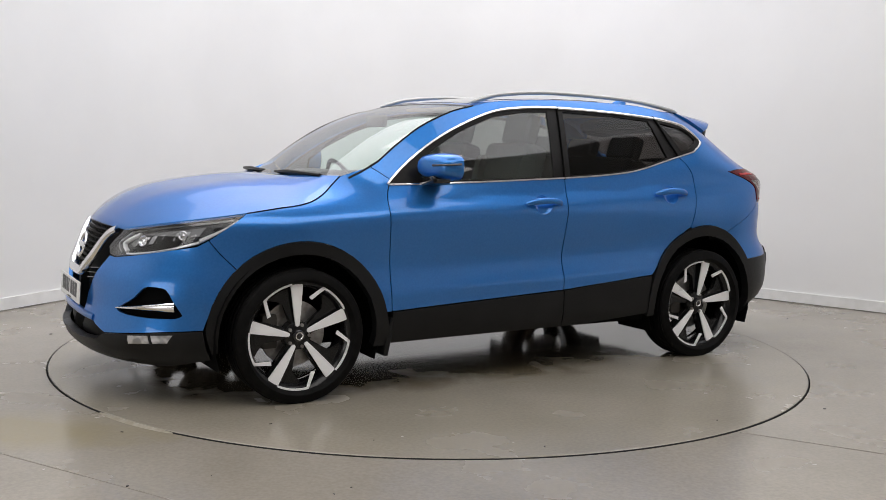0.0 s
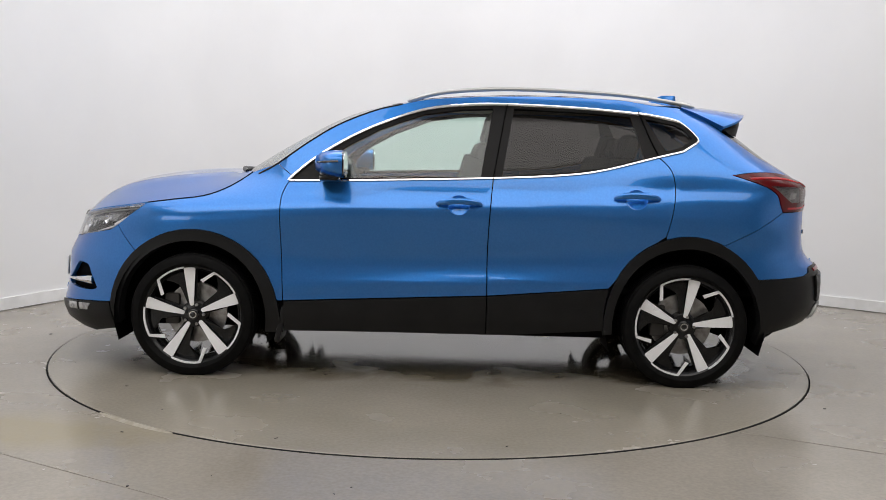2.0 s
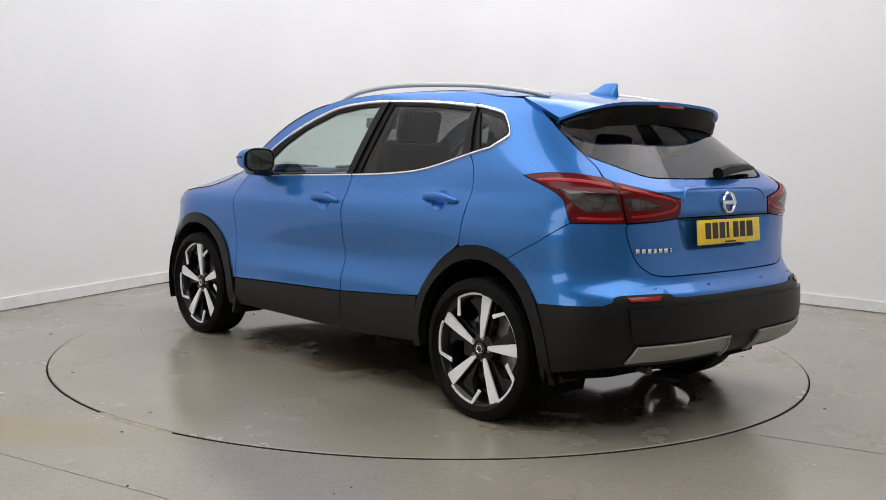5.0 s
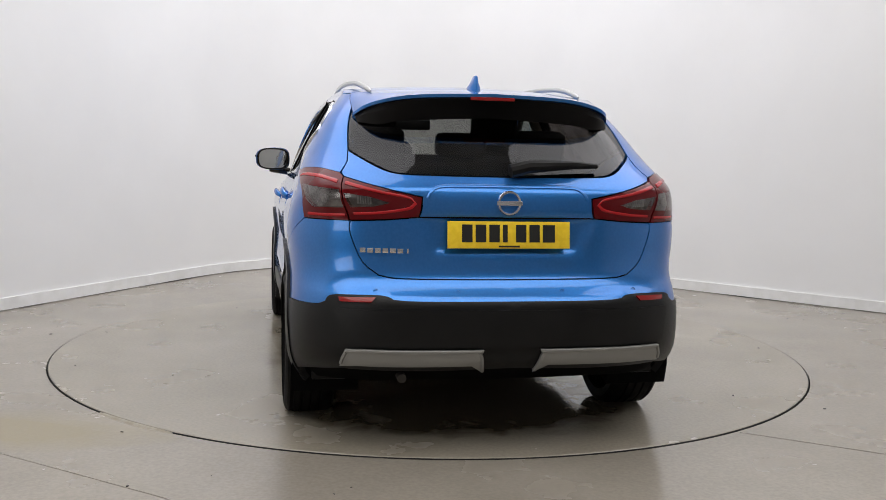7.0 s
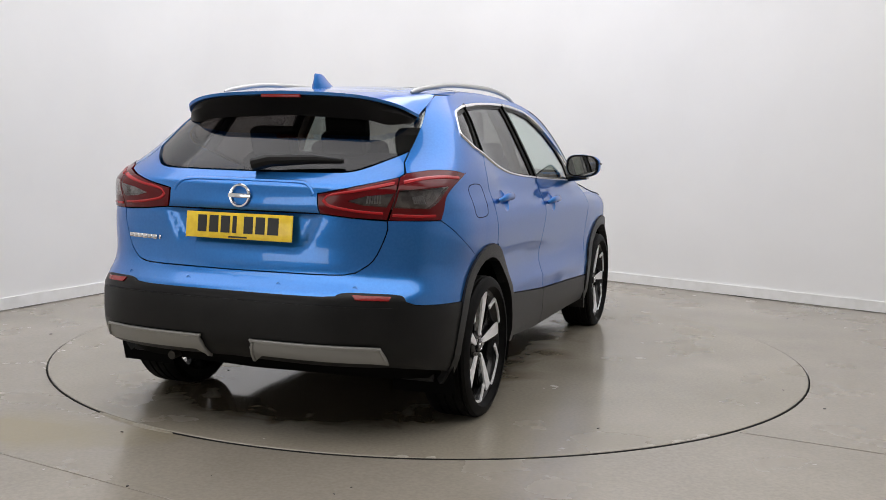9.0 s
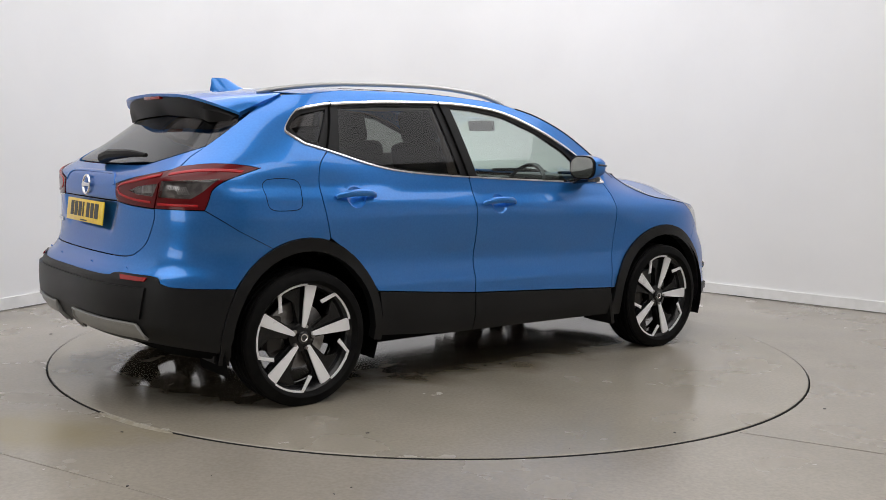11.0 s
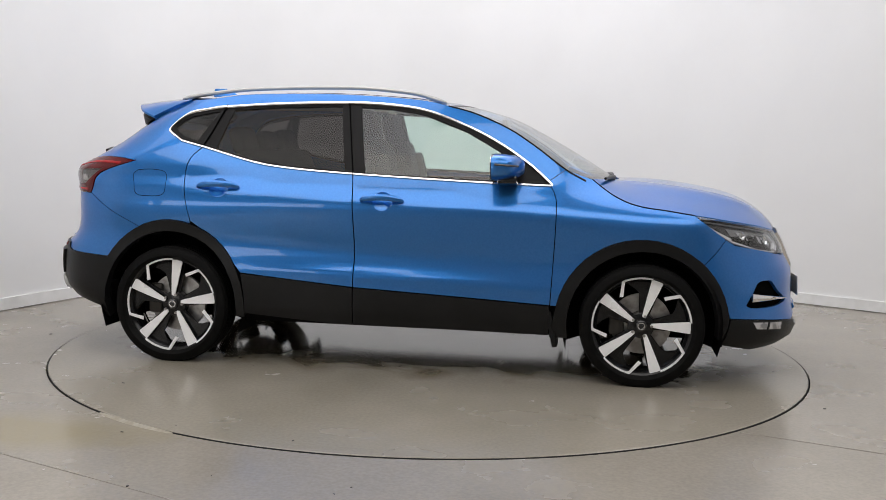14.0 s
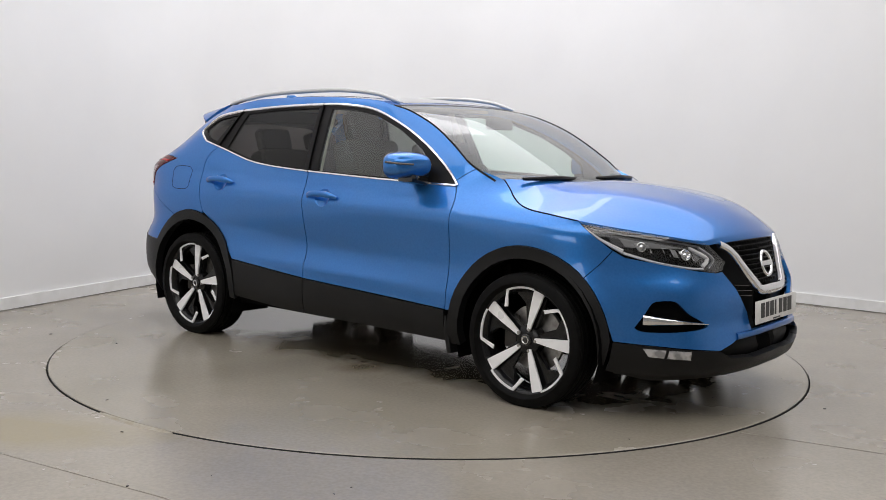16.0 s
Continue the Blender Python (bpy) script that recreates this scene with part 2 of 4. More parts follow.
# ---------------------------------------------------------------- the car's skin
# x forward from the middle of the wheelbase, y to the car's left, z up; half of it, mirrored.
def curve(xs, ys):
    """Smooth monotone-ish cubic through a small table."""
    xs, ys = np.array(xs, float), np.array(ys, float)
    h, d = np.diff(xs), np.diff(ys) / np.diff(xs)
    m = np.zeros(len(xs))
    m[0], m[-1] = d[0], d[-1]
    for i in range(1, len(xs) - 1):
        m[i] = 0 if d[i - 1] * d[i] <= 0 else (h[i - 1] + h[i]) / (h[i - 1] / d[i] + h[i] / d[i - 1])

    def f(x):
        x = min(max(x, xs[0]), xs[-1])
        i = min(max(int(np.searchsorted(xs, x)) - 1, 0), len(xs) - 2)
        t = (x - xs[i]) / h[i]
        return ((1 + 2 * t) * (1 - t) ** 2 * ys[i] + t * (1 - t) ** 2 * h[i] * m[i]
                + t * t * (3 - 2 * t) * ys[i + 1] + t * t * (t - 1) * h[i] * m[i + 1])
    return f


# half-width up the side; rear end; front end; where the corners begin
side_w = curve([0.15, 0.24, 0.36, 0.5, 0.72, 0.9, 1.0, 1.1, 1.3, 1.45, 1.5, 1.54, 1.57],
               [0.78, 0.84, 0.87, 0.872, 0.857, 0.868, 0.846, 0.814, 0.725, 0.648, 0.618, 0.585, 0.54])
rear_x = curve([0.2, 0.3, 0.36, 0.42, 0.56, 0.62, 0.655, 0.69, 0.74, 0.85, 0.97, 1.08, 1.13, 1.25, 1.38, 1.48, 1.56],
               [-1.9, -2.02, -2.12, -2.165, -2.175, -2.17, -2.15, -2.11, -2.08, -2.065, -2.065, -2.05, -1.99, -1.83, -1.66, -1.52, -1.4])
front_x = curve([0.15, 0.2, 0.26, 0.33, 0.4, 0.48, 0.6, 0.7, 0.8, 0.87, 0.92, 1.0],
                [2.02, 2.15, 2.232, 2.246, 2.226, 2.212, 2.21, 2.172, 2.13, 2.088, 2.04, 1.94])
rear_start = curve([0.2, 1.0, 1.15, 1.35, 1.5, 1.56], [-1.42, -1.42, -1.36, -1.22, -1.05, -0.95])
front_start = 1.30
REAR_L, FRONT_L = 1.4, 1.4


def arc_table(n):
    """Arc length to angle along a superellipse quarter."""
    a = np.linspace(0, math.pi / 2, 600)
    x, y = 0.75 * np.sin(a) ** (2 / n), 0.87 * np.cos(a) ** (2 / n)
    s = np.concatenate([[0], np.cumsum(np.hypot(np.diff(x), np.diff(y)))])
    return s / s[-1], a


N_REAR, N_FRONT = 3.3, 2.55
ARC_R, ARC_F = arc_table(N_REAR), arc_table(N_FRONT)


def bell(x, c, w):
    return math.exp(-((x - c) / w) ** 2)


def rise(x, k):
    return 1 / (1 + math.exp(-max(-40.0, min(40.0, x / k))))


def half_width(x, z):
    w = side_w(z)
    low = 1 / (1 + math.exp((z - 0.92) / 0.05))
    w += low * (0.022 * bell(x, 1.32, 0.5) + 0.024 * bell(x, -1.36, 0.5))
    up = 1 / (1 + math.exp(-(z - 1.02) / 0.03))
    w -= up * 0.1 * max(0.0, x - 0.1) ** 2
    if x > 0.85:                                  # the wing rolls into the bonnet
        k = min(1.0, (x - 0.85) / 0.5)
        w -= k * 0.1 * max(0.0, (z - 0.84) / 0.2) ** 2
    # haunch over the rear wheel
    w += 0.012 * bell(z, 1.02, 0.08) * bell(x, -1.5, 0.45)
    w += 0.04 * rise(z - 1.08, 0.03) * rise(1.46 - z, 0.02) * rise(-x - 1.1, 0.08)
    # waist crease, rising to the rear
    zc = 0.935 - 0.045 * x
    d = z - zc
    k = max(0.0, 1 - 9.4 * (math.sqrt(d * d + 0.0001) - 0.01) - 4.9 * d)
    w += 0.015 * k * (1 / (1 + math.exp((x - 1.0) / 0.08))) * (1 / (1 + math.exp((-1.55 - x) / 0.1)))
    # hollow along the foot of the doors
    w -= 0.02 * bell(z, 0.635 - 0.03 * x, 0.08) * bell(x, -0.05, 0.85)
    w += 0.007 * bell(z, 0.535 - 0.03 * x, 0.03) * bell(x, -0.05, 0.8)
    return w


def skin(s, z):
    """The skin's point at s (x along the side, then round the corners) and height z."""
    rs = rear_start(z)
    if s < rs:
        u = min(1.0, (rs - s) / (REAR_L + 1.42 + rs))
        a = np.interp(u, *ARC_R)
        nr = N_REAR - 0.4 * rise(z - 1.2, 0.03) + 0.8 * bell(z, 1.09, 0.07)
        x, y = rs + (rear_x(z) - rs) * math.sin(a) ** (2 / nr), half_width(rs, z) * max(0.0, math.cos(a)) ** (2 / nr)
        if 0.78 < z < 1.0 and y < 0.45:           # hollow round the rear plate
            x += 0.02 * rise(0.3 + 0.5 * (z - 0.83) - y, 0.012) * rise(z - 0.832, 0.01) * rise(0.974 - z, 0.005)
        return np.array([x, y, z])
    if s > front_start:
        u = min(1.0, (s - front_start) / FRONT_L)
        a = np.interp(u, *ARC_F)
        nf = 2.38 + 0.27 * rise(0.66 - z, 0.05)
        sh = math.sin(a) ** (2 / nf)
        x = front_start + (front_x(z) - front_start) * sh
        return np.array([x, half_width(x, z) * max(0.0, math.cos(a)) ** (2 / nf), z])
    return np.array([s, half_width(s, z), z])


def skin_normal(s, z):
    e = 0.004
    a = skin(s + e, z) - skin(s - e, z)
    b = skin(s, z + e) - skin(s, z - e)
    n = np.cross(b, a)
    k = np.linalg.norm(n)
    if k < 1e-9:
        return np.array([1.0 if s > 0 else -1.0, 0, 0])
    n = n / k
    if abs(s - (front_start + FRONT_L)) < 0.01 or abs(s + 1.42 + REAR_L) < 0.01:
        n[1] = 0
        n /= np.linalg.norm(n)
    return n


S_REAR, S_FRONT = -1.42 - REAR_L, front_start + FRONT_L


def by_y(y, z, front):
    """s at which the skin's end lies at y."""
    lo, hi = (front_start, S_FRONT) if front else (S_REAR, rear_start(z))
    for _ in range(40):
        mid = (lo + hi) / 2
        inside = skin(mid, z)[1] > y
        if front:
            lo, hi = (mid, hi) if inside else (lo, mid)
        else:
            lo, hi = (lo, mid) if inside else (mid, hi)
    return (lo + hi) / 2


def by_x(x, z):
    """s at which the skin lies at x, near the corners too."""
    lo, hi = S_REAR, S_FRONT
    for _ in range(40):
        mid = (lo + hi) / 2
        lo, hi = (mid, hi) if skin(mid, z)[0] < x else (lo, mid)
    return (lo + hi) / 2


def R(y, z):
    return (by_y(y, z, False), z)


def F(y, z):
    return (by_y(y, z, True), z)


def X(x, z):
    return (by_x(x, z), z)


def inside(p, poly):
    c, n = False, len(poly)
    for i in range(n):
        (x1, y1), (x2, y2) = poly[i], poly[i - 1]
        if (y1 > p[1]) != (y2 > p[1]) and p[0] < (x2 - x1) * (p[1] - y1) / (y2 - y1) + x1:
            c = not c
    return c


def resample(poly, step):
    out = []
    for i in range(len(poly)):
        a, b = np.array(poly[i], float), np.array(poly[(i + 1) % len(poly)], float)
        n = max(1, int(np.linalg.norm(b - a) / step + 0.5))
        out += [tuple(a + (b - a) * k / n) for k in range(n)]
    return out


def inset(poly, d):
    """Move an outline inwards by d."""
    area = sum(poly[i - 1][0] * poly[i][1] - poly[i][0] * poly[i - 1][1] for i in range(len(poly)))
    sg = 1 if area > 0 else -1
    out, n = [], len(poly)
    for i in range(n):
        a, b, c = (np.array(poly[k % n], float) for k in (i - 1, i, i + 1))
        e, f = b - a, c - b
        e, f = e / (np.linalg.norm(e) + 1e-9), f / (np.linalg.norm(f) + 1e-9)
        m = np.array([-e[1] - f[1], e[0] + f[0]]) * sg
        k = np.linalg.norm(m)
        if k < 0.3:
            out.append(tuple(b))
            continue
        m /= k
        out.append(tuple(b + m * d / max(0.5, m @ (np.array([-e[1], e[0]]) * sg))))
    return out


def panel(name, poly, mat, parent, off=0.0, gap=0.003, thick=0.02, step=0.045, both=True, whole=False, holes=(), label=""):
    """A pressed panel on the car's skin: an outline in (s, z), its edges turned in. both: one for each side; whole: one
    piece across the middle."""
    from mathutils.geometry import delaunay_2d_cdt
    mids = (S_REAR, S_FRONT)
    on_mid = lambda q: min(abs(q[0] - mids[0]), abs(q[0] - mids[1])) < 1e-4
    keep = [on_mid(q) for q in poly]
    ins = inset(poly, gap)
    poly = [(a[0], b[1]) if k else b for a, b, k in zip(poly, ins, keep)] if whole else ins
    rim = resample(poly, step)
    holes = [resample(h, step) for h in holes]
    pts, edges = list(rim), [(i, (i + 1) % len(rim)) for i in range(len(rim))]
    for h in holes:
        k = len(pts)
        pts += h
        edges += [(k + i, k + (i + 1) % len(h)) for i in range(len(h))]
    xs, zs = [p[0] for p in rim], [p[1] for p in rim]
    bound = np.array(pts)
    for gx in np.arange(min(xs), max(xs), step):
        for gz in np.arange(min(zs), max(zs), step):
            q = (gx + 0.003, gz + 0.003)
            if np.min(np.hypot(bound[:, 0] - q[0], bound[:, 1] - q[1])) > step * 0.45 and inside(q, rim) and not any(inside(q, h) for h in holes):
                pts.append(q)
    v2, _, f2 = delaunay_2d_cdt([Vector(p) for p in pts], edges, [], 0, 1e-6)[:3]
    tris = []
    for f in f2:
        c = sum((Vector(v2[i]) for i in f), Vector((0, 0))) / len(f)
        if inside(c, rim) and not any(inside(c, h) for h in holes):
            a, b, d = (v2[i] for i in f[:3])
            tris.append(tuple(f) if (b - a).cross(d - a) < 0 else tuple(f[::-1]))
    P = [skin(*v) for v in v2]
    N = [skin_normal(*v) for v in v2]
    P = [p + off * n for p, n in zip(P, N)]
    count = {}
    for f in tris:
        for i in range(3):
            e = (f[i], f[(i + 1) % 3])
            count[e] = 1
    border = [e for e in count if (e[1], e[0]) not in count]
    border = [e for e in border if not (whole and abs(P[e[0]][1]) < 1e-3 and abs(P[e[1]][1]) < 1e-3)]
    V, Fc, LN = list(P), list(tris), [N[i] for f in tris for i in f]
    for a, b in border:
        k = len(V)
        V += [P[a], P[b], P[b] - thick * N[b], P[a] - thick * N[a]]
        fn = np.cross(P[b] - P[a], -N[a])
        fn = -fn / (np.linalg.norm(fn) + 1e-9)
        Fc.append((k + 1, k, k + 3, k + 2))
        LN += [fn] * 4

    def emit(sets):
        VV, FF, NN = [], [], []
        for mirror in sets:
            k = len(VV)
            m = np.array([1, -1, 1]) if mirror else np.array([1, 1, 1])
            VV += [v * m for v in V]
            pos = 0
            for f in Fc:
                ln = LN[pos:pos + len(f)]
                pos += len(f)
                FF.append(tuple(k + i for i in (f[::-1] if mirror else f)))
                NN += [n * m for n in (ln[::-1] if mirror else ln)]
        ob = mesh_object(name, VV, FF, mat, parent, label, smooth=True)
        ob.data.normals_split_custom_set([tuple(map(float, n)) for n in NN])
        return ob
    if whole:
        return [emit((False, True))]
    return [emit((False,)), emit((True,))] if both else [emit((False,))]


def strip(name, path, width, mat, parent, off=0.0, height=0.008, both=True, whole=False, label="", step=0.03):
    """A moulding along a path on the skin, with a rounded section."""
    path = smooth_path(path, step)
    sec = [(-0.5, -0.4), (-0.5, 0.6), (-0.3, 1.0), (0.3, 1.0), (0.5, 0.6), (0.5, -0.4)]
    rows = []
    for i, p in enumerate(path):
        d = np.array(path[min(i + 1, len(path) - 1)]) - np.array(path[max(i - 1, 0)])
        d /= np.linalg.norm(d)
        n2 = np.array([-d[1], d[0]])
        w = width[0] + (width[1] - width[0]) * i / (len(path) - 1) if isinstance(width, tuple) else width
        row = []
        for a, h in sec:
            q = np.array(p) + n2 * a * w
            row.append(skin(*q) + skin_normal(*q) * (off + h * height))
        rows.append(row)
    out = []
    sides = [(1, 1, 1), (1, -1, 1)]
    groups = [sides] if whole else [[s] for s in (sides if both else sides[:1])]
    for g in groups:
        bm = bmesh.new()
        for m in g:
            vs = [[bm.verts.new(p * np.array(m)) for p in row] for row in rows]
            for a, b in zip(vs, vs[1:]):
                for k in range(5):
                    bm.faces.new((a[k], a[k + 1], b[k + 1], b[k]))
            bm.faces.new(vs[0])
            bm.faces.new(vs[-1][::-1])
        out.append(part(name, bm, mat, parent, label, angle=50))
    return out


def sections(name, edge, centre, mat, parent, nv=12, power=2.3, xpow=2.0, lift=0.0, v0=0.0, u0=0.0, u1=1.0, thick=0.012, label="", bulge=None):
    """A panel across the car: from an edge curve on the skin to the middle line, and the same mirrored."""
    def along(c, u):
        d = [0]
        for a, b in zip(c, c[1:]):
            d.append(d[-1] + float(np.linalg.norm(np.array(b) - np.array(a))))
        u *= d[-1]
        return np.array([np.interp(u, d, [p[k] for p in c]) for k in range(3)])
    e3 = [skin(*p) for p in smooth_path(edge, 0.03)]
    c3 = [(p[0], 0, p[1]) for p in smooth_path(centre, 0.03)]
    nu = 30
    rows = []
    for i in range(nu + 1):
        u = u0 + (u1 - u0) * i / nu
        a, b = along(e3, u), along(c3, u)
        row = []
        for j in range(nv + 1):
            v = v0 + (1 - v0) * j / nv
            h, hx = 1 - (1 - v) ** power, 1 - (1 - v) ** xpow
            p = np.array([a[0] + (b[0] - a[0]) * hx, a[1] * (1 - v), a[2] + (b[2] - a[2]) * h + lift])
            if bulge:
                p[2] += bulge(u, v)
            row.append(p)
        rows.append(row + [p * np.array([1, -1, 1]) for p in row[-2::-1]])
    bm = bmesh.new()
    vs = [[bm.verts.new(p) for p in row] for row in rows]
    n = len(vs[0])
    for a, b in zip(vs, vs[1:]):
        for k in range(n - 1):
            bm.faces.new((a[k], b[k], b[k + 1], a[k + 1]))
    ring = vs[0] + [r[-1] for r in vs[1:]] + vs[-1][-2::-1] + [r[0] for r in vs[-2:0:-1]]
    low = [bm.verts.new(v.co - Vector((0, 0, thick))) for v in ring]
    for k in range(len(ring)):
        j = (k + 1) % len(ring)
        bm.faces.new((ring[k], ring[j], low[j], low[k]))
    return part(name, bm, mat, parent, label, angle=45)


# outlines in (s, z), shared between neighbouring panels
DLO_LOW = [(0.815, 1.06), (0.36, 1.073), (-0.28, 1.098), (-0.65, 1.121), (-0.87, 1.152), (-1.16, 1.228), (-1.42, 1.292), (-1.5, 1.315)]
DLO_TOP = [(-1.515, 1.335), (-1.48, 1.395), (-1.4, 1.43), (-1.07, 1.46), (-0.75, 1.484), (-0.35, 1.496), (-0.11, 1.488), (0.11, 1.457),
           (0.36, 1.367), (0.55, 1.27), (0.7, 1.17), (0.8, 1.085)]
BONNET_LINE = [(1.035, 1.1), (1.09, 1.058), (1.17, 1.008), (1.28, 0.968), (1.46, 0.948), (1.62, 0.927)]
LAMP_TOP = [(1.62, 0.927), (1.95, 0.88), (2.225, 0.836)]
SCREEN_EDGE = [(1.0, 1.09), (0.89, 1.15), (0.72, 1.273), (0.56, 1.371), (0.37, 1.45), (0.22, 1.488)]
ROOF_EDGE = [(0.22, 1.488), (0.03, 1.522), (-0.43, 1.546), (-0.92, 1.538), (-1.35, 1.508)]
DOOR_FRONT = [(0.815, 1.06), (0.846, 0.99), (0.85, 0.86), (0.84, 0.6), (0.832, 0.42)]
DOOR_MID = [(-0.28, 1.096), (-0.265, 0.9), (-0.258, 0.7), (-0.26, 0.471)]
DOOR_REAR = [(-1.165, 1.227), (-1.222, 1.165), (-1.243, 1.09), (-1.24, 1.0), (-1.222, 0.9), (-1.2, 0.81)]
SILL = [(0.832, 0.42), (0.3, 0.445), (-0.26, 0.471), (-0.6, 0.499), (-0.908, 0.527)]
TAIL_TOP = [(-1.57, 1.143), (-1.72, 1.157), (-1.9, 1.16), (-2.06, 1.145), (-2.1, 1.13)]
TAIL_FRONT = [(-1.57, 1.143), (-1.68, 1.103), (-1.8, 1.055), (-1.85, 1.02), (-1.9, 0.952)]
GATE_SIDE = [(-2.162, 0.953), (-2.162, 0.917), (-2.19, 0.84), (-2.216, 0.785), (-2.26, 0.748), (-2.33, 0.724), (-2.6, 0.72), (S_REAR, 0.719)]
REAR_GLASS_LOW = [(-2.005, 1.24), (-2.12, 1.205), (-2.25, 1.168), (-2.36, 1.148), (-2.55, 1.143), (S_REAR, 1.141)]
REAR_SEAM = [(S_REAR, 0.64), (-2.39, 0.641), (-2.33, 0.65), (-2.285, 0.659), (-2.093, 0.654), (-2.05, 0.64), (-2.0, 0.61), (-1.7, 0.594)]


def arch(cx, a, b, z0, z1, n=22):
    """Half ellipse over a wheel from height z0 in front to z1 behind, as (s, z)."""
    t0 = math.asin((z0 - 0.327) / b)
    t1 = math.pi - math.asin((z1 - 0.327) / b)
    out = []
    for k in range(n + 1):
        t = t0 + (t1 - t0) * k / n
        out.append(X(cx + a * math.cos(t), 0.327 + b * math.sin(t)))
    return out


ARCH_F_OUT = arch(1.318, 0.462, 0.466, 0.385, 0.42)
ARCH_F_IN = arch(1.323, 0.4, 0.405, 0.275, 0.25)
ARCH_R_OUT = arch(-1.325, 0.44, 0.488, 0.46, 0.36)
ARCH_R_IN = arch(-1.323, 0.392, 0.425, 0.285, 0.24)


def upto(path, test):
    return [p for p in path if test(p)]


def bowl_outline(s, z, r=0.052):
    return [(s + 1.1 * r * math.cos(2 * math.pi * k / 32), z + r * math.sin(2 * math.pi * k / 32)) for k in range(32)]


def build_body(car):
    sp = smooth_path
    tup = lambda ps: [tuple(p) for p in ps]
    # wings
    arch_front = upto(ARCH_F_OUT, lambda p: p[1] > 0.665 or p[0] < 1.3)
    wing = tup(sp(BONNET_LINE)) + [(1.757, 0.8), (1.69, 0.735), (1.602, 0.662)] + arch_front + tup(sp(DOOR_FRONT[::-1])) + [(0.8, 1.085), (0.89, 1.15)]
    panel("front_wing", wing, PAINT, car, gap=0.002, step=0.03)
    # doors
    front_door = tup(sp(DLO_LOW[:3])) + tup(sp(DOOR_MID))[1:] + tup(sp(SILL[2::-1]))[1:] + tup(sp(DOOR_FRONT[::-1]))[1:-1]
    fd = panel("front_door", front_door, PAINT, car, step=0.03, holes=[bowl_outline(-0.1, 0.953)])
    arch_rd = [p for p in ARCH_R_OUT if p[0] > -1.2 and p[1] > 0.53]
    rear_door = tup(sp(DLO_LOW[2:6])) + tup(sp(DOOR_REAR))[1:] + arch_rd[::-1] + tup(sp(SILL[:1:-1])) + tup(sp(DOOR_MID[::-1]))[1:-1]
    rd = panel("rear_door", rear_door, PAINT, car, step=0.03, holes=[bowl_outline(-1.04, 1.003)])
    # pillars, roof sides and rear quarter in one pressing
    arch_q = [p for p in ARCH_R_OUT if p[0] < -1.2 and p[1] > 0.775]
    frame = (tup(sp(SCREEN_EDGE[1:]))[:-1] + tup(sp(ROOF_EDGE)) + [(-1.62, 1.5), (-1.78, 1.45), (-1.84, 1.4), (-1.92, 1.325), (-2.005, 1.24), (-2.05, 1.19)]
             + tup(sp(TAIL_TOP[:4]))[::-1] + tup(sp(TAIL_FRONT))[1:] + [(-1.72, 0.855), (-1.522, 0.77)] + arch_q[::-1]
             + tup(sp(DOOR_REAR[::-1])) + tup(sp(DLO_LOW[5:]))[1:] + tup(sp(DLO_TOP)))
    panel("body_side", frame, PAINT, car, gap=0.002, step=0.03)
    # bumpers
    arch_b = [p for p in ARCH_R_OUT if p[0] < -1.5 and 0.6 < p[1] < 0.757]
    rear_blue = [(-1.522, 0.77), (-1.72, 0.855), (-1.9, 0.95)] + tup(sp(GATE_SIDE)) + tup(sp(REAR_SEAM)) + arch_b[::-1]
    panel("rear_bumper", rear_blue, PAINT, car, gap=0.0012, whole=True, step=0.022)
    gate = tup(sp(GATE_SIDE))[::-1] + [(-2.32, 0.962), (-2.45, 0.974), (-2.5, 1.055), (-2.32, 1.09), (-2.1, 1.128), (-2.066, 1.143), (-2.05, 1.19)] + tup(sp(REAR_GLASS_LOW))
    tailgate = panel("tailgate", gate, PAINT, car, gap=0.004, whole=True, step=0.022)[0]
    arch_f = [p for p in ARCH_F_OUT if p[0] > 1.5 and 0.39 < p[1] < 0.655]
    front_blue = ([(1.757, 0.8), (1.8, 0.77), (2.1, 0.715), (2.22, 0.7), (2.265, 0.705), (2.3, 0.66), (2.43, 0.51), (2.475, 0.405), (2.38, 0.41), (2.3, 0.375),
                   (2.2, 0.345), (1.884, 0.372), (1.712, 0.382)] + arch_f + [(1.602, 0.662), (1.69, 0.735)])
    fog = tup(sp([(1.805, 0.452), (1.845, 0.51), (1.87, 0.555), (1.895, 0.576), (1.965, 0.58), (2.0, 0.566), (2.05, 0.52), (2.13, 0.478), (2.15, 0.46), (2.09, 0.444), (1.95, 0.434), (1.835, 0.436), (1.805, 0.452)]))[:-1]
    panel("front_bumper", front_blue, PAINT, car, gap=0.0015, holes=[fog])
    panel("fog_recess", fog, GLOSS_BLACK, car, off=-0.035, gap=-0.012, thick=0.004, label="gloss black recess")
    strip("fog_blade", [(1.842, 0.49), (1.9, 0.487), (2.02, 0.48), (2.15, 0.47)], (0.044, 0.006), CHROME, car, off=-0.006, height=0.016, label="bright blade in the bumper")
    # bonnet, screen, roof
    sections("bonnet", BONNET_LINE[:-1] + LAMP_TOP, [(1.2, 1.088), (1.3, 1.096), (1.52, 1.082), (1.76, 1.044), (1.9, 1.002), (2.005, 0.945), (2.07, 0.888), (2.1, 0.85)],
             PAINT, car, nv=24, power=1.72, xpow=2.0, lift=0.002, bulge=lambda u, v: 0.016 * bell(v, 0.5, 0.17) * math.sin(math.pi * min(1, u * 1.05)))
    ws_c = [(1.2, 1.075), (1.0, 1.2), (0.78, 1.325), (0.58, 1.425), (0.42, 1.475), (0.28, 1.508)]
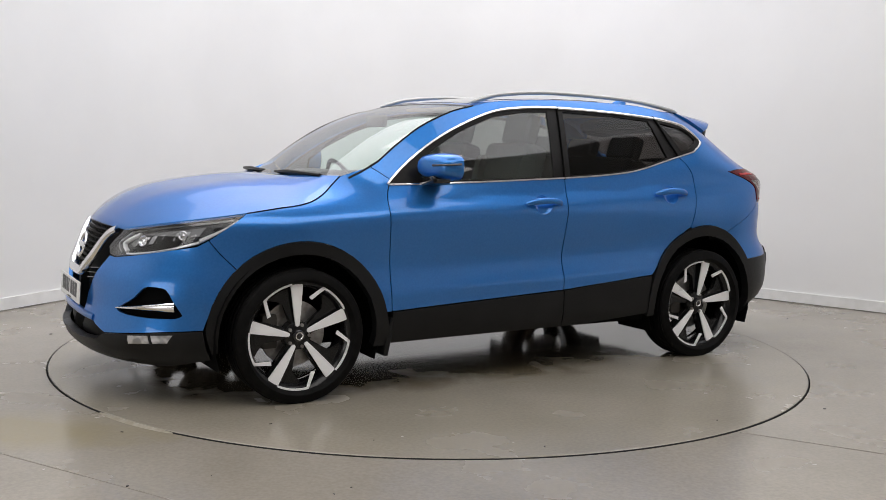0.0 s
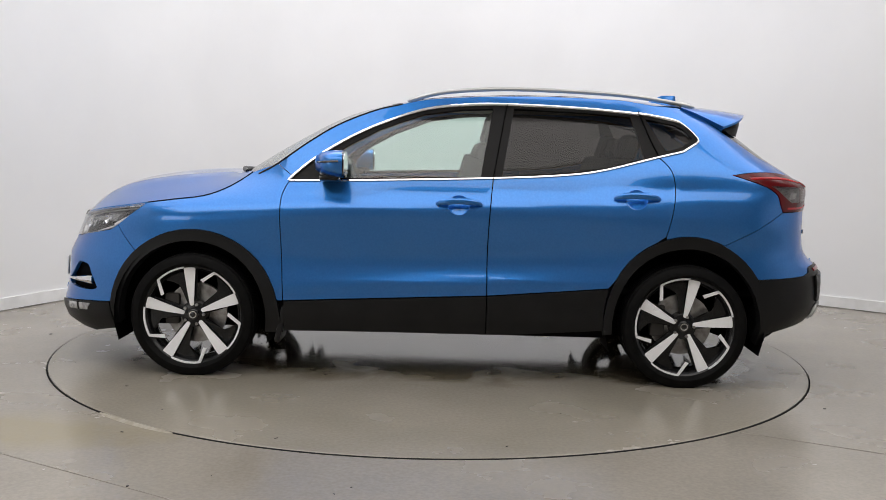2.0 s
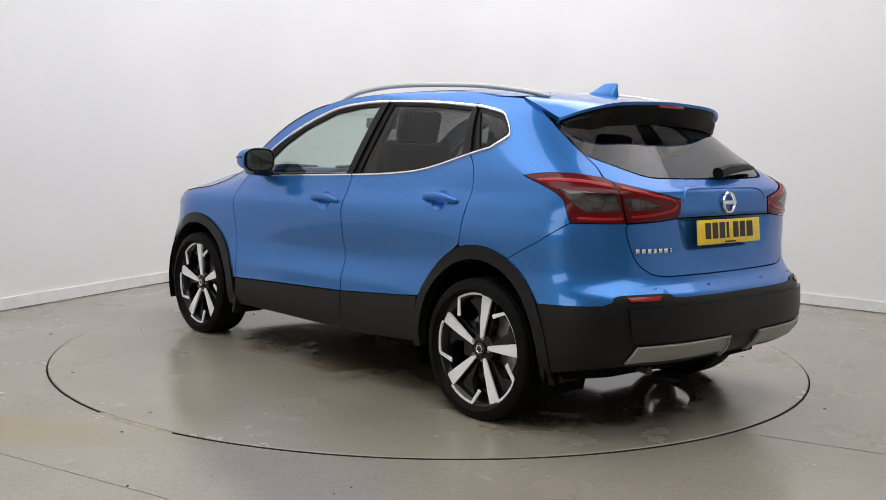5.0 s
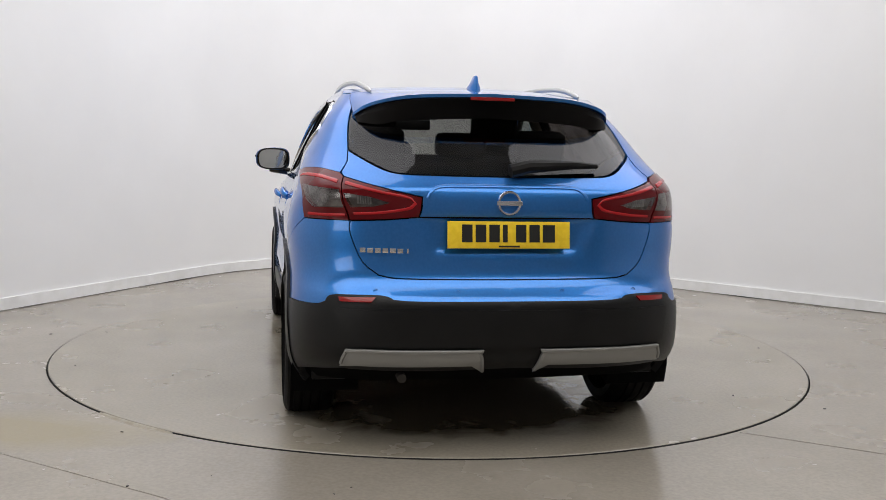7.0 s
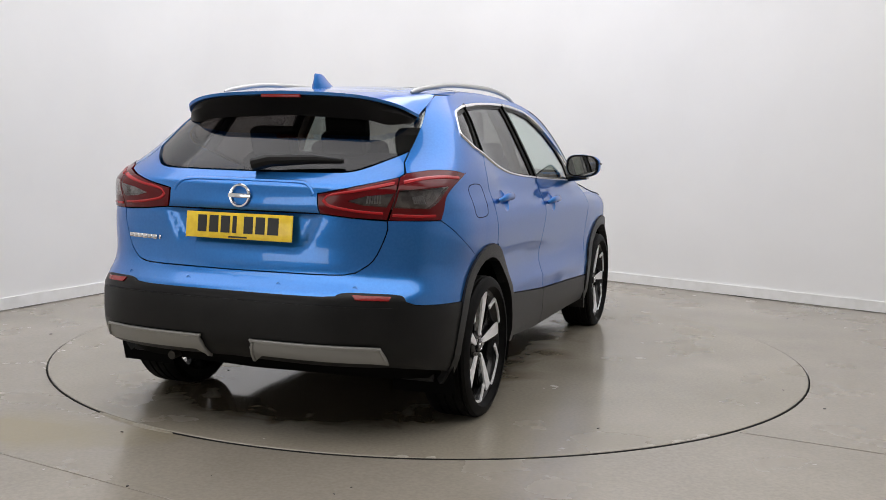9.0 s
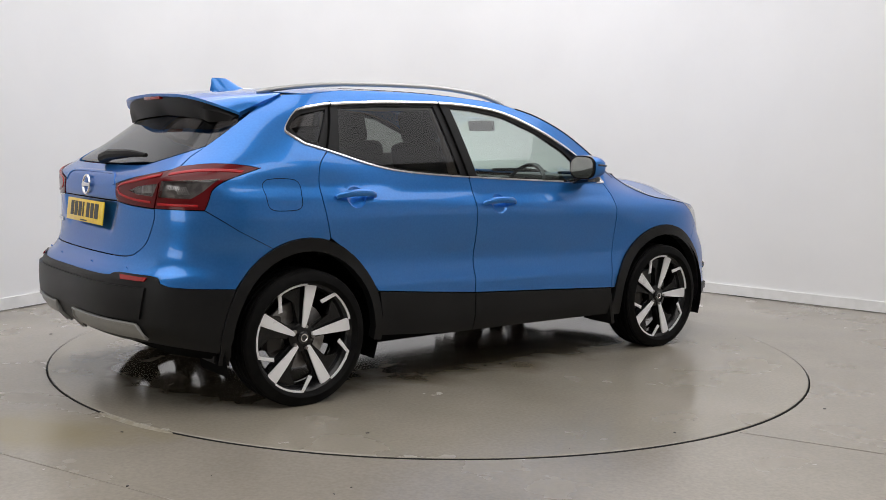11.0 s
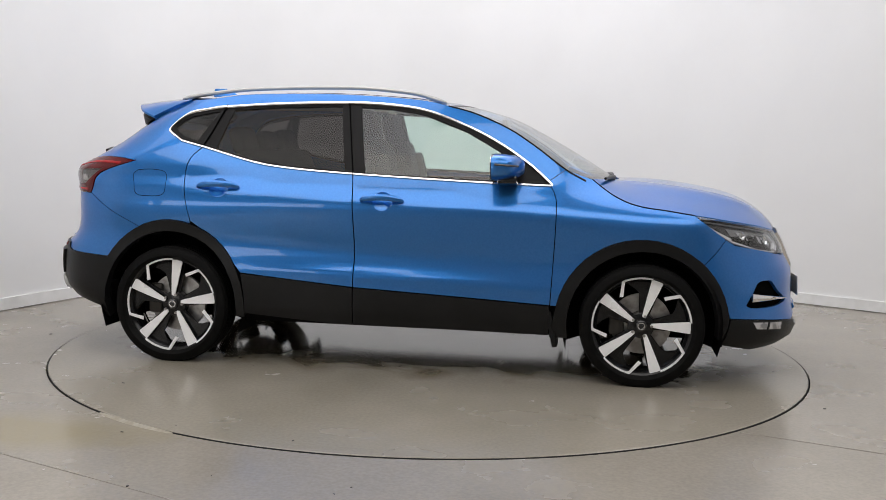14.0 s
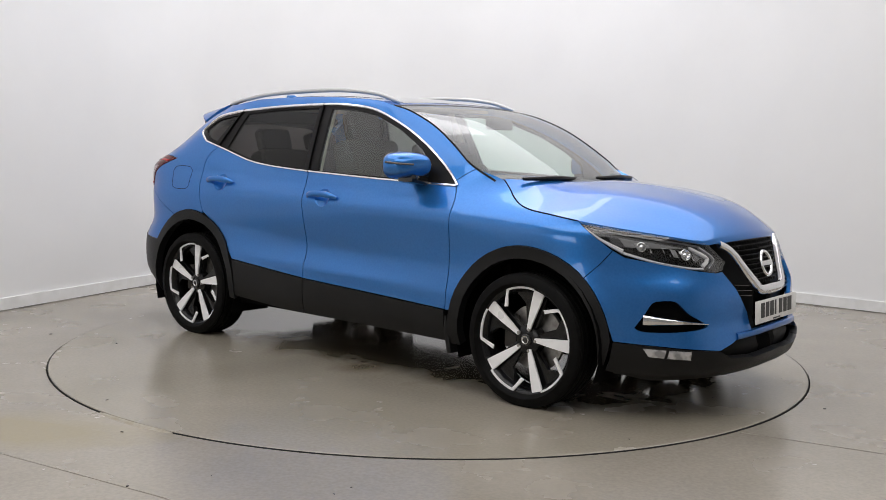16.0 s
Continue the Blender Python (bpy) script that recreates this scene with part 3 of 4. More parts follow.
    sections("windscreen", SCREEN_EDGE, ws_c, SCREEN, car, power=2.3, xpow=2.0, thick=0.005, label="clear laminated windscreen")
    roof_c = [(0.28, 1.508), (0.05, 1.546), (-0.4, 1.57), (-0.9, 1.568), (-1.25, 1.545), (-1.42, 1.526)]
    sections("roof", ROOF_EDGE, roof_c, PAINT, car, power=2.3, thick=0.003)
    sections("screen_header", SCREEN_EDGE, ws_c, SATIN_BLACK, car, power=2.3, u0=0.965, v0=0.02, lift=0.001, thick=0.001, label="black band along the top of the screen")
    strip("screen_seal", SCREEN_EDGE, (0.009, 0.007), SATIN_BLACK, car, off=-0.001, height=0.0035, label="black screen seal")
    # thin dark strip standing in for the darkness of the bonnet's shut gap
    strip("bonnet_gap", BONNET_LINE, (0.004, 0.004), SHADOW_BLACK, car, off=0.0, height=0.003, label="dark shut line along the bonnet")
    sections("glass_roof", ROOF_EDGE, roof_c, ROOF_GLASS, car, power=2.3, lift=0.0018, v0=0.16, u0=0.03, u1=0.68, thick=0.0015, label="dark panoramic glass roof panel")
    # window openings: black surround, panes, bright trim
    dlo = tup(sp(DLO_LOW)) + tup(sp(DLO_TOP))
    fw = [(0.62, 1.08), (-0.212, 1.106), (-0.276, 1.477), (-0.11, 1.469), (0.1, 1.438), (0.34, 1.348), (0.52, 1.25), (0.62, 1.165)]
    rw = [(-0.328, 1.114), (-0.66, 1.136), (-0.88, 1.169), (-1.085, 1.224), (-1.022, 1.447), (-0.75, 1.468), (-0.39, 1.48)]
    qw = [(-1.2, 1.265), (-1.42, 1.318), (-1.475, 1.34), (-1.445, 1.385), (-1.385, 1.408), (-1.1, 1.437)]
    panel("window_surround", dlo, SATIN_BLACK, car, off=-0.006, gap=0.004, thick=0.02, holes=[fw, rw, qw], label="satin black pillar trim")
    panel("front_side_window", fw, CLEAR, car, off=-0.012, gap=-0.006, thick=0.003, label="clear green-tinted side glass")
    panel("rear_side_window", rw, PRIVACY, car, off=-0.012, gap=-0.006, thick=0.003, label="dark privacy side glass")
    panel("quarter_window", qw, PRIVACY, car, off=-0.012, gap=-0.006, thick=0.003, label="dark fixed quarter glass")
    strip("window_trim", DLO_LOW, 0.012, CHROME, car, off=-0.002, height=0.01, label="bright belt moulding")
    strip("window_trim", [DLO_LOW[-1]] + DLO_TOP + [(0.822, 1.06)], 0.0145, CHROME, car, off=-0.002, height=0.01, label="bright window moulding")
    strip("pillar_gap", [(-0.35, 1.492), (-0.315, 1.3), (-0.28, 1.098)], 0.006, SHADOW_BLACK, car, off=-0.006, height=0.0105)
    strip("pillar_gap", [(-1.072, 1.457), (-1.115, 1.34), (-1.165, 1.227)], 0.006, SHADOW_BLACK, car, off=-0.006, height=0.0105)
    for a, b in (((-0.352, 1.484), (-0.355, 1.503)), ((-1.068, 1.45), (-1.066, 1.471)), ((-0.281, 1.106), (-0.279, 1.09))):
        strip("trim_joint", [a, b], 0.005, SHADOW_BLACK, car, off=-0.001, height=0.0098, step=0.01)
    # rear glass
    rg = tup(sp(REAR_GLASS_LOW)) + [(S_REAR, 1.5), (-2.3, 1.5), (-2.0, 1.485), (-1.85, 1.45), (-1.845, 1.4), (-1.92, 1.325)]
    panel("rear_window", rg, PRIVACY, car, off=-0.003, gap=0.004, whole=True, thick=0.005, label="dark privacy rear glass")
    # cladding
    def ring(outer, inner, tail, head):
        return outer + tail + inner[::-1] + head
    panel("wheel_arch_trim", ring(ARCH_F_OUT, ARCH_F_IN, [(0.832, 0.25)], [X(1.745, 0.27)]), PLASTIC, car, off=0.012, gap=0.0, thick=0.05)
    panel("wheel_arch_trim", ring(ARCH_R_OUT, ARCH_R_IN, [X(-1.75, 0.24)], [(-0.885, 0.28), (-0.885, 0.36)]), PLASTIC, car, off=0.012, gap=0.0, thick=0.05)
    panel("sill_trim", [(0.828, 0.418), (-0.258, 0.469), (-0.258, 0.262), (0.828, 0.256)], PLASTIC, car, off=0.006, gap=0.001, thick=0.03)
    panel("sill_trim", [(-0.262, 0.469), (-0.905, 0.525), (-0.885, 0.4), (-0.885, 0.3), (-0.4, 0.262), (-0.262, 0.262)], PLASTIC, car, off=0.006, gap=0.001, thick=0.03)
    black_r = tup(sp(REAR_SEAM)) + [p for p in ARCH_R_OUT if p[0] < -1.6 and 0.36 < p[1] < 0.59] + [X(-1.76, 0.3), (-2.0, 0.33), (-2.13, 0.35), (-2.5, 0.35), (S_REAR, 0.36)]
    panel("rear_bumper_lower", black_r, PLASTIC, car, off=0.006, gap=0.001, whole=True, thick=0.03, label="grained black lower bumper")
    panel("bumper_face", [R(0.7, 0.602), R(0.4, 0.606), (S_REAR, 0.607), (S_REAR, 0.46), R(0.4, 0.46), R(0.68, 0.462)], PLASTIC, car, off=0.02, gap=0, whole=True, thick=0.03, label="proud middle of the lower bumper")
    panel("rear_valance", [R(0.6, 0.35), (S_REAR, 0.365), (S_REAR, 0.325), R(0.6, 0.32)], PLASTIC, car, off=-0.03, gap=0, whole=True, thick=0.03)
    panel("front_bumper_lower", [X(1.745, 0.24), (1.712, 0.38), (1.884, 0.37), (2.2, 0.343), (2.26, 0.31), (2.45, 0.296), (S_FRONT, 0.305), (S_FRONT, 0.235), (2.3, 0.215), (1.9, 0.2)],
          PLASTIC, car, off=0.006, gap=0.001, whole=True, thick=0.04, label="grained black lower bumper")
    return fd, rd, tailgate


def mirrored(name, make, mat, parent, label="", angle=35):
    """The same solid on the car's left and right."""
    out = []
    for sy in (1, -1):
        bm = make()
        if sy < 0:
            bmesh.ops.transform(bm, matrix=Matrix.Diagonal((1, -1, 1, 1)), verts=bm.verts)
        out.append(part(name, bm, mat, parent, label, angle=angle))
    return out


def on_skin(s, z, off=0.0):
    return Vector(skin(s, z) + off * skin_normal(s, z))


def skin_pose(s, z, off=0.0):
    """x along the skin forwards, y up, z outwards."""
    n = Vector(skin_normal(s, z))
    a = Vector((0, 0, 1))
    x = a.cross(n).normalized() * 1
    y = n.cross(x)
    m = Matrix((x, y, n)).transposed().to_4x4()
    m.translation = on_skin(s, z, off)
    return m


def build_inner(car):
    """Dark body behind the panels, wheel housings and floor pan."""
    V, Fc = [], []
    ss = [by_x(x, 0.6) for x in np.linspace(-2.1, 2.1, 60)]
    ss = [S_REAR] + ss + [S_FRONT]
    zs = np.linspace(0.24, 1.06, 18)
    for m in (1, -1):
        k = len(V)
        for s in ss:
            for z in zs:
                p = skin(s, z) - 0.03 * skin_normal(s, z)
                V.append((p[0], m * max(0, p[1]), p[2]))
        nz = len(zs)
        for i in range(len(ss) - 1):
            for j in range(nz - 1):
                q = [k + i * nz + j, k + (i + 1) * nz + j, k + (i + 1) * nz + j + 1, k + i * nz + j + 1]
                c = np.mean([V[a] for a in q], axis=0)
                if min(math.hypot(c[0] - 1.323, c[2] - 0.327), math.hypot(c[0] + 1.323, c[2] - 0.327)) > 0.43 and not (c[0] > 0.9 and c[2] > 0.98 - 0.17 * (c[0] - 0.9)):
                    Fc.append(q)
    mesh_object("inner_body", V, Fc, SHADOW_BLACK, car, "black inner body structure", True)
    for sx in (1, -1):
        def liner():
            bm = bmesh.new()
            rows = []
            for k in range(19):
                t = -0.35 + (math.pi + 0.7) * k / 18
                c, s = math.cos(t), math.sin(t)
                rows.append([bm.verts.new((sx * 1.323 + r * c, y, 0.327 + r * s)) for r, y in ((0.425, 0.87), (0.43, 0.58), (0.2, 0.57), (0.03, 0.57))])
            for a, b in zip(rows, rows[1:]):
                for i in range(3):
                    bm.faces.new((a[i], b[i], b[i + 1], a[i + 1]))
            return bm
        mirrored("wheel_housing", liner, SHADOW_BLACK, car)
    bm = bm_box(3.3, 1.16, 0.1, pose(0.15, 0, 0.27), 0.02)
    bm_box(1.75, 1.56, 0.1, pose(0, 0, 0.29), 0.02, bm=bm)
    bm_box(0.4, 1.2, 0.12, pose(-1.75, 0, 0.37), 0.03, bm=bm)
    part("floor_pan", bm, SHADOW_BLACK, car)
    # bulkheads close the cabin below the windows
    bm = bm_box(0.05, 1.28, 0.5, pose(1.05, 0, 0.78), 0.01)
    part("bulkhead", bm, SHADOW_BLACK, car)
    bm = bm_box(2.5, 1.5, 0.03, pose(-0.6, 0, 0.5), 0.005)
    part("cabin_floor", bm, SHADOW_BLACK, car)
    mirrored("mud_flap", lambda: bm_box(0.03, 0.2, 0.2, pose(0.845, 0.78, 0.29, 0, -12, 0), 0.008), PLASTIC, car)
    mirrored("mud_flap", lambda: bm_box(0.022, 0.17, 0.2, pose(-1.742, 0.7, 0.338, 0, 6, 0), 0.008), PLASTIC, car)
    mirrored("air_dam", lambda: bm_box(0.016, 0.26, 0.05, pose(1.76, 0.6, 0.235, 0, 8, 0), 0.006), PLASTIC, car)


def wheel(car, x, side):
    """Five-blade alloy with machined faces; side +1 is the car's left."""
    m = pose(x, 0.78 * side, 0.327, 0, 0, 0 if side > 0 else 180)
    flip = Matrix(((-1, 0, 0, 0), (0, 0, 1, 0), (0, 1, 0, 0), (0, 0, 0, 1)))      # (across, up, out) to the wheel's space
    RR = 0.268
    rim = lathe([(RR - 0.01, -0.1), (RR, -0.1), (RR - 0.02, -0.06), (RR - 0.035, 0.0), (RR - 0.03, 0.05), (RR - 0.012, 0.078), (RR, 0.084), (RR + 0.004, 0.078)], 56)
    lathe([(0.001, 0.055), (0.05, 0.06), (0.07, 0.05), (0.075, 0.0)], 30, bm=rim)
    hub = part("wheel", rim, RIM_BLACK, car)
    hub.matrix_local = m
    R0 = 0.334
    prof = [(RR - 0.004, -0.105), (RR + 0.02, -0.112), (R0 - 0.03, -0.113), (R0 - 0.008, -0.1)]
    for g in (-0.06, -0.02, 0.02, 0.06):
        prof += [(R0, g - 0.017), (R0, g + 0.012), (R0 - 0.008, g + 0.014), (R0 - 0.008, g + 0.02)]
    prof += [(R0 - 0.002, 0.09), (R0 - 0.01, 0.102), (R0 - 0.03, 0.112), (R0 - 0.05, 0.115), (RR + 0.022, 0.11), (RR + 0.01, 0.1), (RR - 0.002, 0.086)]
    part("tyre", lathe(prof, 72), RUBBER, hub, angle=28)
    part("brake_disc", lathe([(0.06, -0.01), (0.09, -0.012), (0.165, -0.012), (0.165, -0.035), (0.06, -0.035)], 40), DISC, hub)
    part("brake_caliper", bm_box(0.08, 0.07, 0.17, pose(0.13, -0.02, 0.02), 0.015), RUST, hub)
    for k in range(5):
        a = radians(72 * k + {(True, True): -8, (False, True): 6, (False, False): 3.5, (True, False): 13}[(x > 0, side > 0)])
        rot = flip @ Matrix.Rotation(-a, 4, "Z") @ Matrix.Diagonal((1.03, 1.03, 1, 1))
        # black backing arm, machined blade, thin hooked edge
        arm = prism([(-0.02, 0.03), (0.022, 0.03), (0.046, 0.2), (0.05, 0.25), (-0.12, 0.224), (-0.12, 0.19), (-0.05, 0.17)], 0.035, rot @ Matrix.Translation((0, 0, 0.012)), bevel=0.008)
        part("spoke", arm, RIM_BLACK, hub, angle=30)
        blade = prism([(-0.010, 0.052), (0.0, 0.046), (0.010, 0.05), (0.024, 0.12), (0.04, 0.2), (0.05, 0.251), (0.02, 0.257), (-0.012, 0.258), (-0.012, 0.15)], 0.01,
                      rot @ Matrix.Translation((0, 0, 0.056)) @ Matrix.Rotation(radians(3), 4, "X"), bevel=0.003)
        part("spoke_face", blade, MACHINED, hub, "bright machined spoke face", angle=30)
        arc = [(0.2585 * math.sin(t), 0.2585 * math.cos(t)) for t in np.linspace(-0.03, -0.66, 12)]
        arc2 = [(0.249 * math.sin(t), 0.249 * math.cos(t)) for t in np.linspace(-0.62, -0.03, 12)]
        t = 0.66
        cx, cy = -0.2585 * math.sin(t), 0.2585 * math.cos(t)
        hook = arc + [(cx + 0.01, cy - 0.085), (cx + 0.028, cy - 0.078)] + arc2
        part("rim_edge", prism(hook, 0.008, rot @ Matrix.Translation((0, 0, 0.08)), bevel=0.002), MACHINED, hub, "bright machined rim edge", angle=30)
    part("hub_cap", lathe([(0.0005, 0.074), (0.022, 0.073), (0.03, 0.068), (0.032, 0.055)], 28), GLOSS_BLACK, hub)
    part("hub_badge", lathe([(0.014, 0.074), (0.016, 0.0765), (0.02, 0.0765), (0.021, 0.073)], 24), CHROME, hub)
    for k in range(5):
        t = radians(72 * k + 36)
        part("wheel_nut", lathe([(0.0005, 0.07), (0.008, 0.07), (0.009, 0.05)], 8, m=Matrix.Translation((0.055 * math.cos(t), 0, 0.055 * math.sin(t)))), DISC, hub)
    return hub


def build_details(car, fd, rd, tailgate):
    sides = ((0, 1), (1, -1))

    def loose(name, make, mat, owners, label="", angle=35):
        for i, sy in sides:
            bm = make()
            if sy < 0:
                bmesh.ops.transform(bm, matrix=Matrix.Diagonal((1, -1, 1, 1)), verts=bm.verts)
            part(name, bm, mat, owners[i], label, angle=angle)
    # door handles with their scoops
    for owners, s, z in ((fd, -0.1, 0.957), (rd, -1.04, 1.007)):
        def scoop():
            bm = bmesh.new()
            rings = []
            for f, h in ((1.0, 0.0), (0.95, -0.002), (0.8, -0.006), (0.55, -0.0095), (0.25, -0.011), (0.1, -0.0112)):
                rings.append([bm.verts.new(on_skin(s + (q[0] - s) * f, z - 0.004 + (q[1] - z + 0.004) * f, h)) for q in bowl_outline(s, z - 0.004)])
            for a, b in zip(rings, rings[1:]):
                for k in range(32):
                    bm.faces.new((a[k], a[(k + 1) % 32], b[(k + 1) % 32], b[k]))
            bm.faces.new(rings[-1])
            return bm
        loose("handle_scoop", scoop, PAINT, owners)
        def grip():
            pts = []
            for k in range(17):
                u = k / 16
                ss = s + 0.115 - 0.235 * u
                pts.append(on_skin(ss, z + 0.006 * math.sin(u * 3.14) - 0.002, 0.006 + 0.032 * math.sin(math.pi * min(1, max(0, u))) ** 0.4))
            return tube(pts, [0.010 + 0.008 * min(1, 5 * min(k, 16 - k) / 16) for k in range(17)], 10, flat=0.7)
        loose("door_handle", grip, PAINT, owners)
    # mirrors
    MY = 0.91
    def shell():
        bm = bmesh.new()
        n, rows = 20, []
        for x, w, h, zc in ((0.648, 0.06, 0.026, 1.158), (0.642, 0.084, 0.042, 1.158), (0.626, 0.1, 0.055, 1.159), (0.6, 0.107, 0.064, 1.16), (0.56, 0.109, 0.07, 1.159), (0.52, 0.109, 0.073, 1.157), (0.508, 0.106, 0.07, 1.157)):
            row = []
            for k in range(n):
                t = 2 * math.pi * k / n
                c, s = math.cos(t), math.sin(t)
                dy = w * math.copysign(abs(c) ** 0.55, c)
                row.append(bm.verts.new((x - 0.35 * dy * (x - 0.5) / 0.14, MY + dy, zc + (h - 0.1 * max(0, dy)) * math.copysign(abs(s) ** 0.6, s))))
            rows.append(row)
        for a, b in zip(rows, rows[1:]):
            for k in range(n):
                bm.faces.new((a[k], a[(k + 1) % n], b[(k + 1) % n], b[k]))
        bm.faces.new(rows[0])
        return bm
    shells = mirrored("door_mirror", shell, PAINT, car, "blue door mirror with a slim indicator")
    loose("mirror_bezel", lambda: prism([(0.098 * math.copysign(abs(math.cos(t)) ** 0.6, math.cos(t)), 0.069 * math.copysign(abs(math.sin(t)) ** 0.65, math.sin(t))) for t in np.linspace(0, 2 * math.pi, 24, False)],
          0.02, Matrix(((0, 0, 1, 0.502), (1, 0, 0, MY), (0, 1, 0, 1.157), (0, 0, 0, 1)))), GLOSS_BLACK, shells)
    loose("mirror_glass", lambda: prism([(0.088 * math.copysign(abs(math.cos(t)) ** 0.6, math.cos(t)), 0.06 * math.copysign(abs(math.sin(t)) ** 0.65, math.sin(t))) for t in np.linspace(0, 2 * math.pi, 24, False)],
          0.003, Matrix(((0, 0, -1, 0.501), (1, 0, 0, MY), (0, 1, 0, 1.157), (0, 0, 0, 1)))), MIRROR, shells)
    loose("mirror_foot", lambda: bm_box(0.11, 0.14, 0.05, pose(0.585, 0.865, 1.085, 8, 0, 0), 0.02), GLOSS_BLACK, shells)
    loose("mirror_indicator", lambda: tube([(0.642, 0.93, 1.165), (0.617, 0.99, 1.168), (0.596, 1.012, 1.17), (0.565, 1.019, 1.172), (0.525, 1.02, 1.174)], 0.006, 8), LAMP_DARK, shells)
    # roof rails and aerial
    def rail():
        pts = []
        for k in range(37):
            u = k / 36
            x = 0.2 - 1.6 * u
            zz = curve([-1.45, -1.25, -0.9, -0.4, 0.0, 0.2], [1.512, 1.548, 1.585, 1.598, 1.572, 1.52])(x)
            y = curve([-1.45, -1.0, -0.3, 0.2], [0.5, 0.53, 0.545, 0.55])(x)
            pts.append((x, y, zz))
        return tube([(x, y, z - 0.012) for x, y, z in pts], [0.006] + [0.0125] * 35 + [0.006], 10, flat=0.8)
    mirrored("roof_rail", rail, SILVER, car, "satin silver roof rail")
    fin = bmesh.new()
    rows = []
    for z, x0, x1, w in ((1.52, -1.18, -1.41, 0.038), (1.545, -1.205, -1.407, 0.033), (1.565, -1.25, -1.403, 0.02), (1.59, -1.3, -1.401, 0.012), (1.598, -1.32, -1.396, 0.007)):
        rows.append([fin.verts.new(((x0 + x1) / 2 + (x0 - x1) / 2 * math.cos(t), w * math.sin(t) * (0.6 + 0.4 * (1 - math.cos(t)) / 2), z)) for t in np.linspace(0, 2 * math.pi, 16, False)])
    for a, b in zip(rows, rows[1:]):
        for k in range(16):
            fin.faces.new((a[k], a[(k + 1) % 16], b[(k + 1) % 16], b[k]))
    fin.faces.new(rows[-1])
    part("aerial_fin", fin, PAINT, car)
    # tailgate spoiler
    sec, sec2 = bmesh.new(), bmesh.new()
    rows, under = [], []
    edge_x = curve([0, 0.5, 0.83, 0.95, 1.0], [-1.735, -1.722, -1.672, -1.61, -1.54])
    edge_z = curve([0, 0.5, 0.83, 0.95, 1.0], [1.497, 1.487, 1.457, 1.428, 1.402])
    for k in range(41):
        v = -math.cos(math.pi * k / 40)
        y = 0.6 * v
        a = abs(v)
        rx, rz = -1.4 + 0.09 * a ** 2, 1.528 - 0.025 * a ** 2.5
        tx, tz = edge_x(a), edge_z(a)
        rows.append([sec.verts.new(p) for p in ((rx, y * 0.975, rz), ((rx * 2 + tx) / 3, y, (rz * 2 + tz) / 3 + 0.004), ((rx + 2 * tx) / 3, y, (rz + 2 * tz) / 3 + 0.003), (tx, y, tz), (tx + 0.004, y, tz - 0.014), (tx + 0.03, y, tz - 0.02))])
        zb = 1.392 - 0.03 * a - 0.015 * bell(a, 0.85, 0.1)
        xg = skin(*R(abs(y) * 0.97, zb))[0] - 0.004
        under.append([sec2.verts.new(p) for p in ((tx + 0.02, y * 0.985, tz - 0.016), (tx * 0.5 + xg * 0.5, y * 0.98, tz * 0.62 + zb * 0.38 - 0.006), (xg, y * 0.97, zb), (-1.46, y * 0.93, 1.4))])
    for end, at in ((rows[0], 0), (rows[-1], len(rows))):
        rows.insert(at, [sec.verts.new((v.co.x + 0.004, v.co.y * 0.96, v.co.z - 0.04)) for v in end])
    for rs, mesh in ((rows, sec), (under, sec2)):
        for a, b in zip(rs, rs[1:]):
            for i in range(len(a) - 1):
                mesh.faces.new((a[i], b[i], b[i + 1], a[i + 1]))
    sec2.faces.new(under[0])
    sec2.faces.new(under[-1][::-1])
    part("spoiler", sec, PAINT, tailgate)
    part("spoiler_underside", sec2, SATIN_BLACK, tailgate, angle=20)
    part("brake_light", bm_box(0.02, 0.2, 0.016, pose(-1.722, 0, 1.474), 0.004), RED_BRIGHT, tailgate, "red high-level brake light")
    # wiper
    bm = tube([(-1.99, -0.02, 1.165), (-1.985, -0.1, 1.185), (-1.955, -0.3, 1.195), (-1.93, -0.42, 1.19)], [0.03, 0.028, 0.019, 0.01], 10)
    part("rear_wiper", bm, SATIN_BLACK, tailgate)
    # number plates with plain bars for characters
    def plate(name, owner, m, mat, label):
        ob = part(name, bm_box(0.52, 0.111, 0.006, m, 0.0025), mat, owner, label)
        x = -0.2
        for k, w in enumerate((0.044, 0.044, 0.044, 0.02, 0.0, 0.044, 0.044, 0.052)):
            if w:
                part("plate_bar", bm_box(w, 0.072, 0.0015, m @ Matrix.Translation((x + w / 2, 0.006, 0.0036))), PLATE_INK, ob)
            x += w + 0.0135 if w else 0.022
        part("plate_small_bar", bm_box(0.09, 0.007, 0.0015, m @ Matrix.Translation((0, -0.047, 0.0036))), PLATE_INK, ob)
    plate("rear_number_plate", tailgate, Matrix(((0, 0.11, -1, -2.078), (-1, 0, 0, 0), (0, 1, 0.11, 0.905), (0, 0, 0, 1))), PLATE_YELLOW, "yellow rear number plate with dark bars")
    plate("front_number_plate", car, Matrix(((0, -0.05, 1, 2.235), (1, 0, 0, 0), (0, 1, 0.05, 0.505), (0, 0, 0, 1))), PLATE_WHITE, "white front number plate with dark bars")
    # round emblems
    def emblem(owner, m, r):
        o = part("emblem", lathe([(r * 0.74, 0.0), (r * 0.8, 0.006), (r * 0.94, 0.007), (r, 0.0)], 36, axis="Z", m=m), CHROME, owner, "round bright emblem")
        part("emblem_bar", bm_box(2.1 * r, 0.36 * r, 0.01, m @ Matrix.Translation((0, 0, 0.002)), 0.003), CHROME, o)
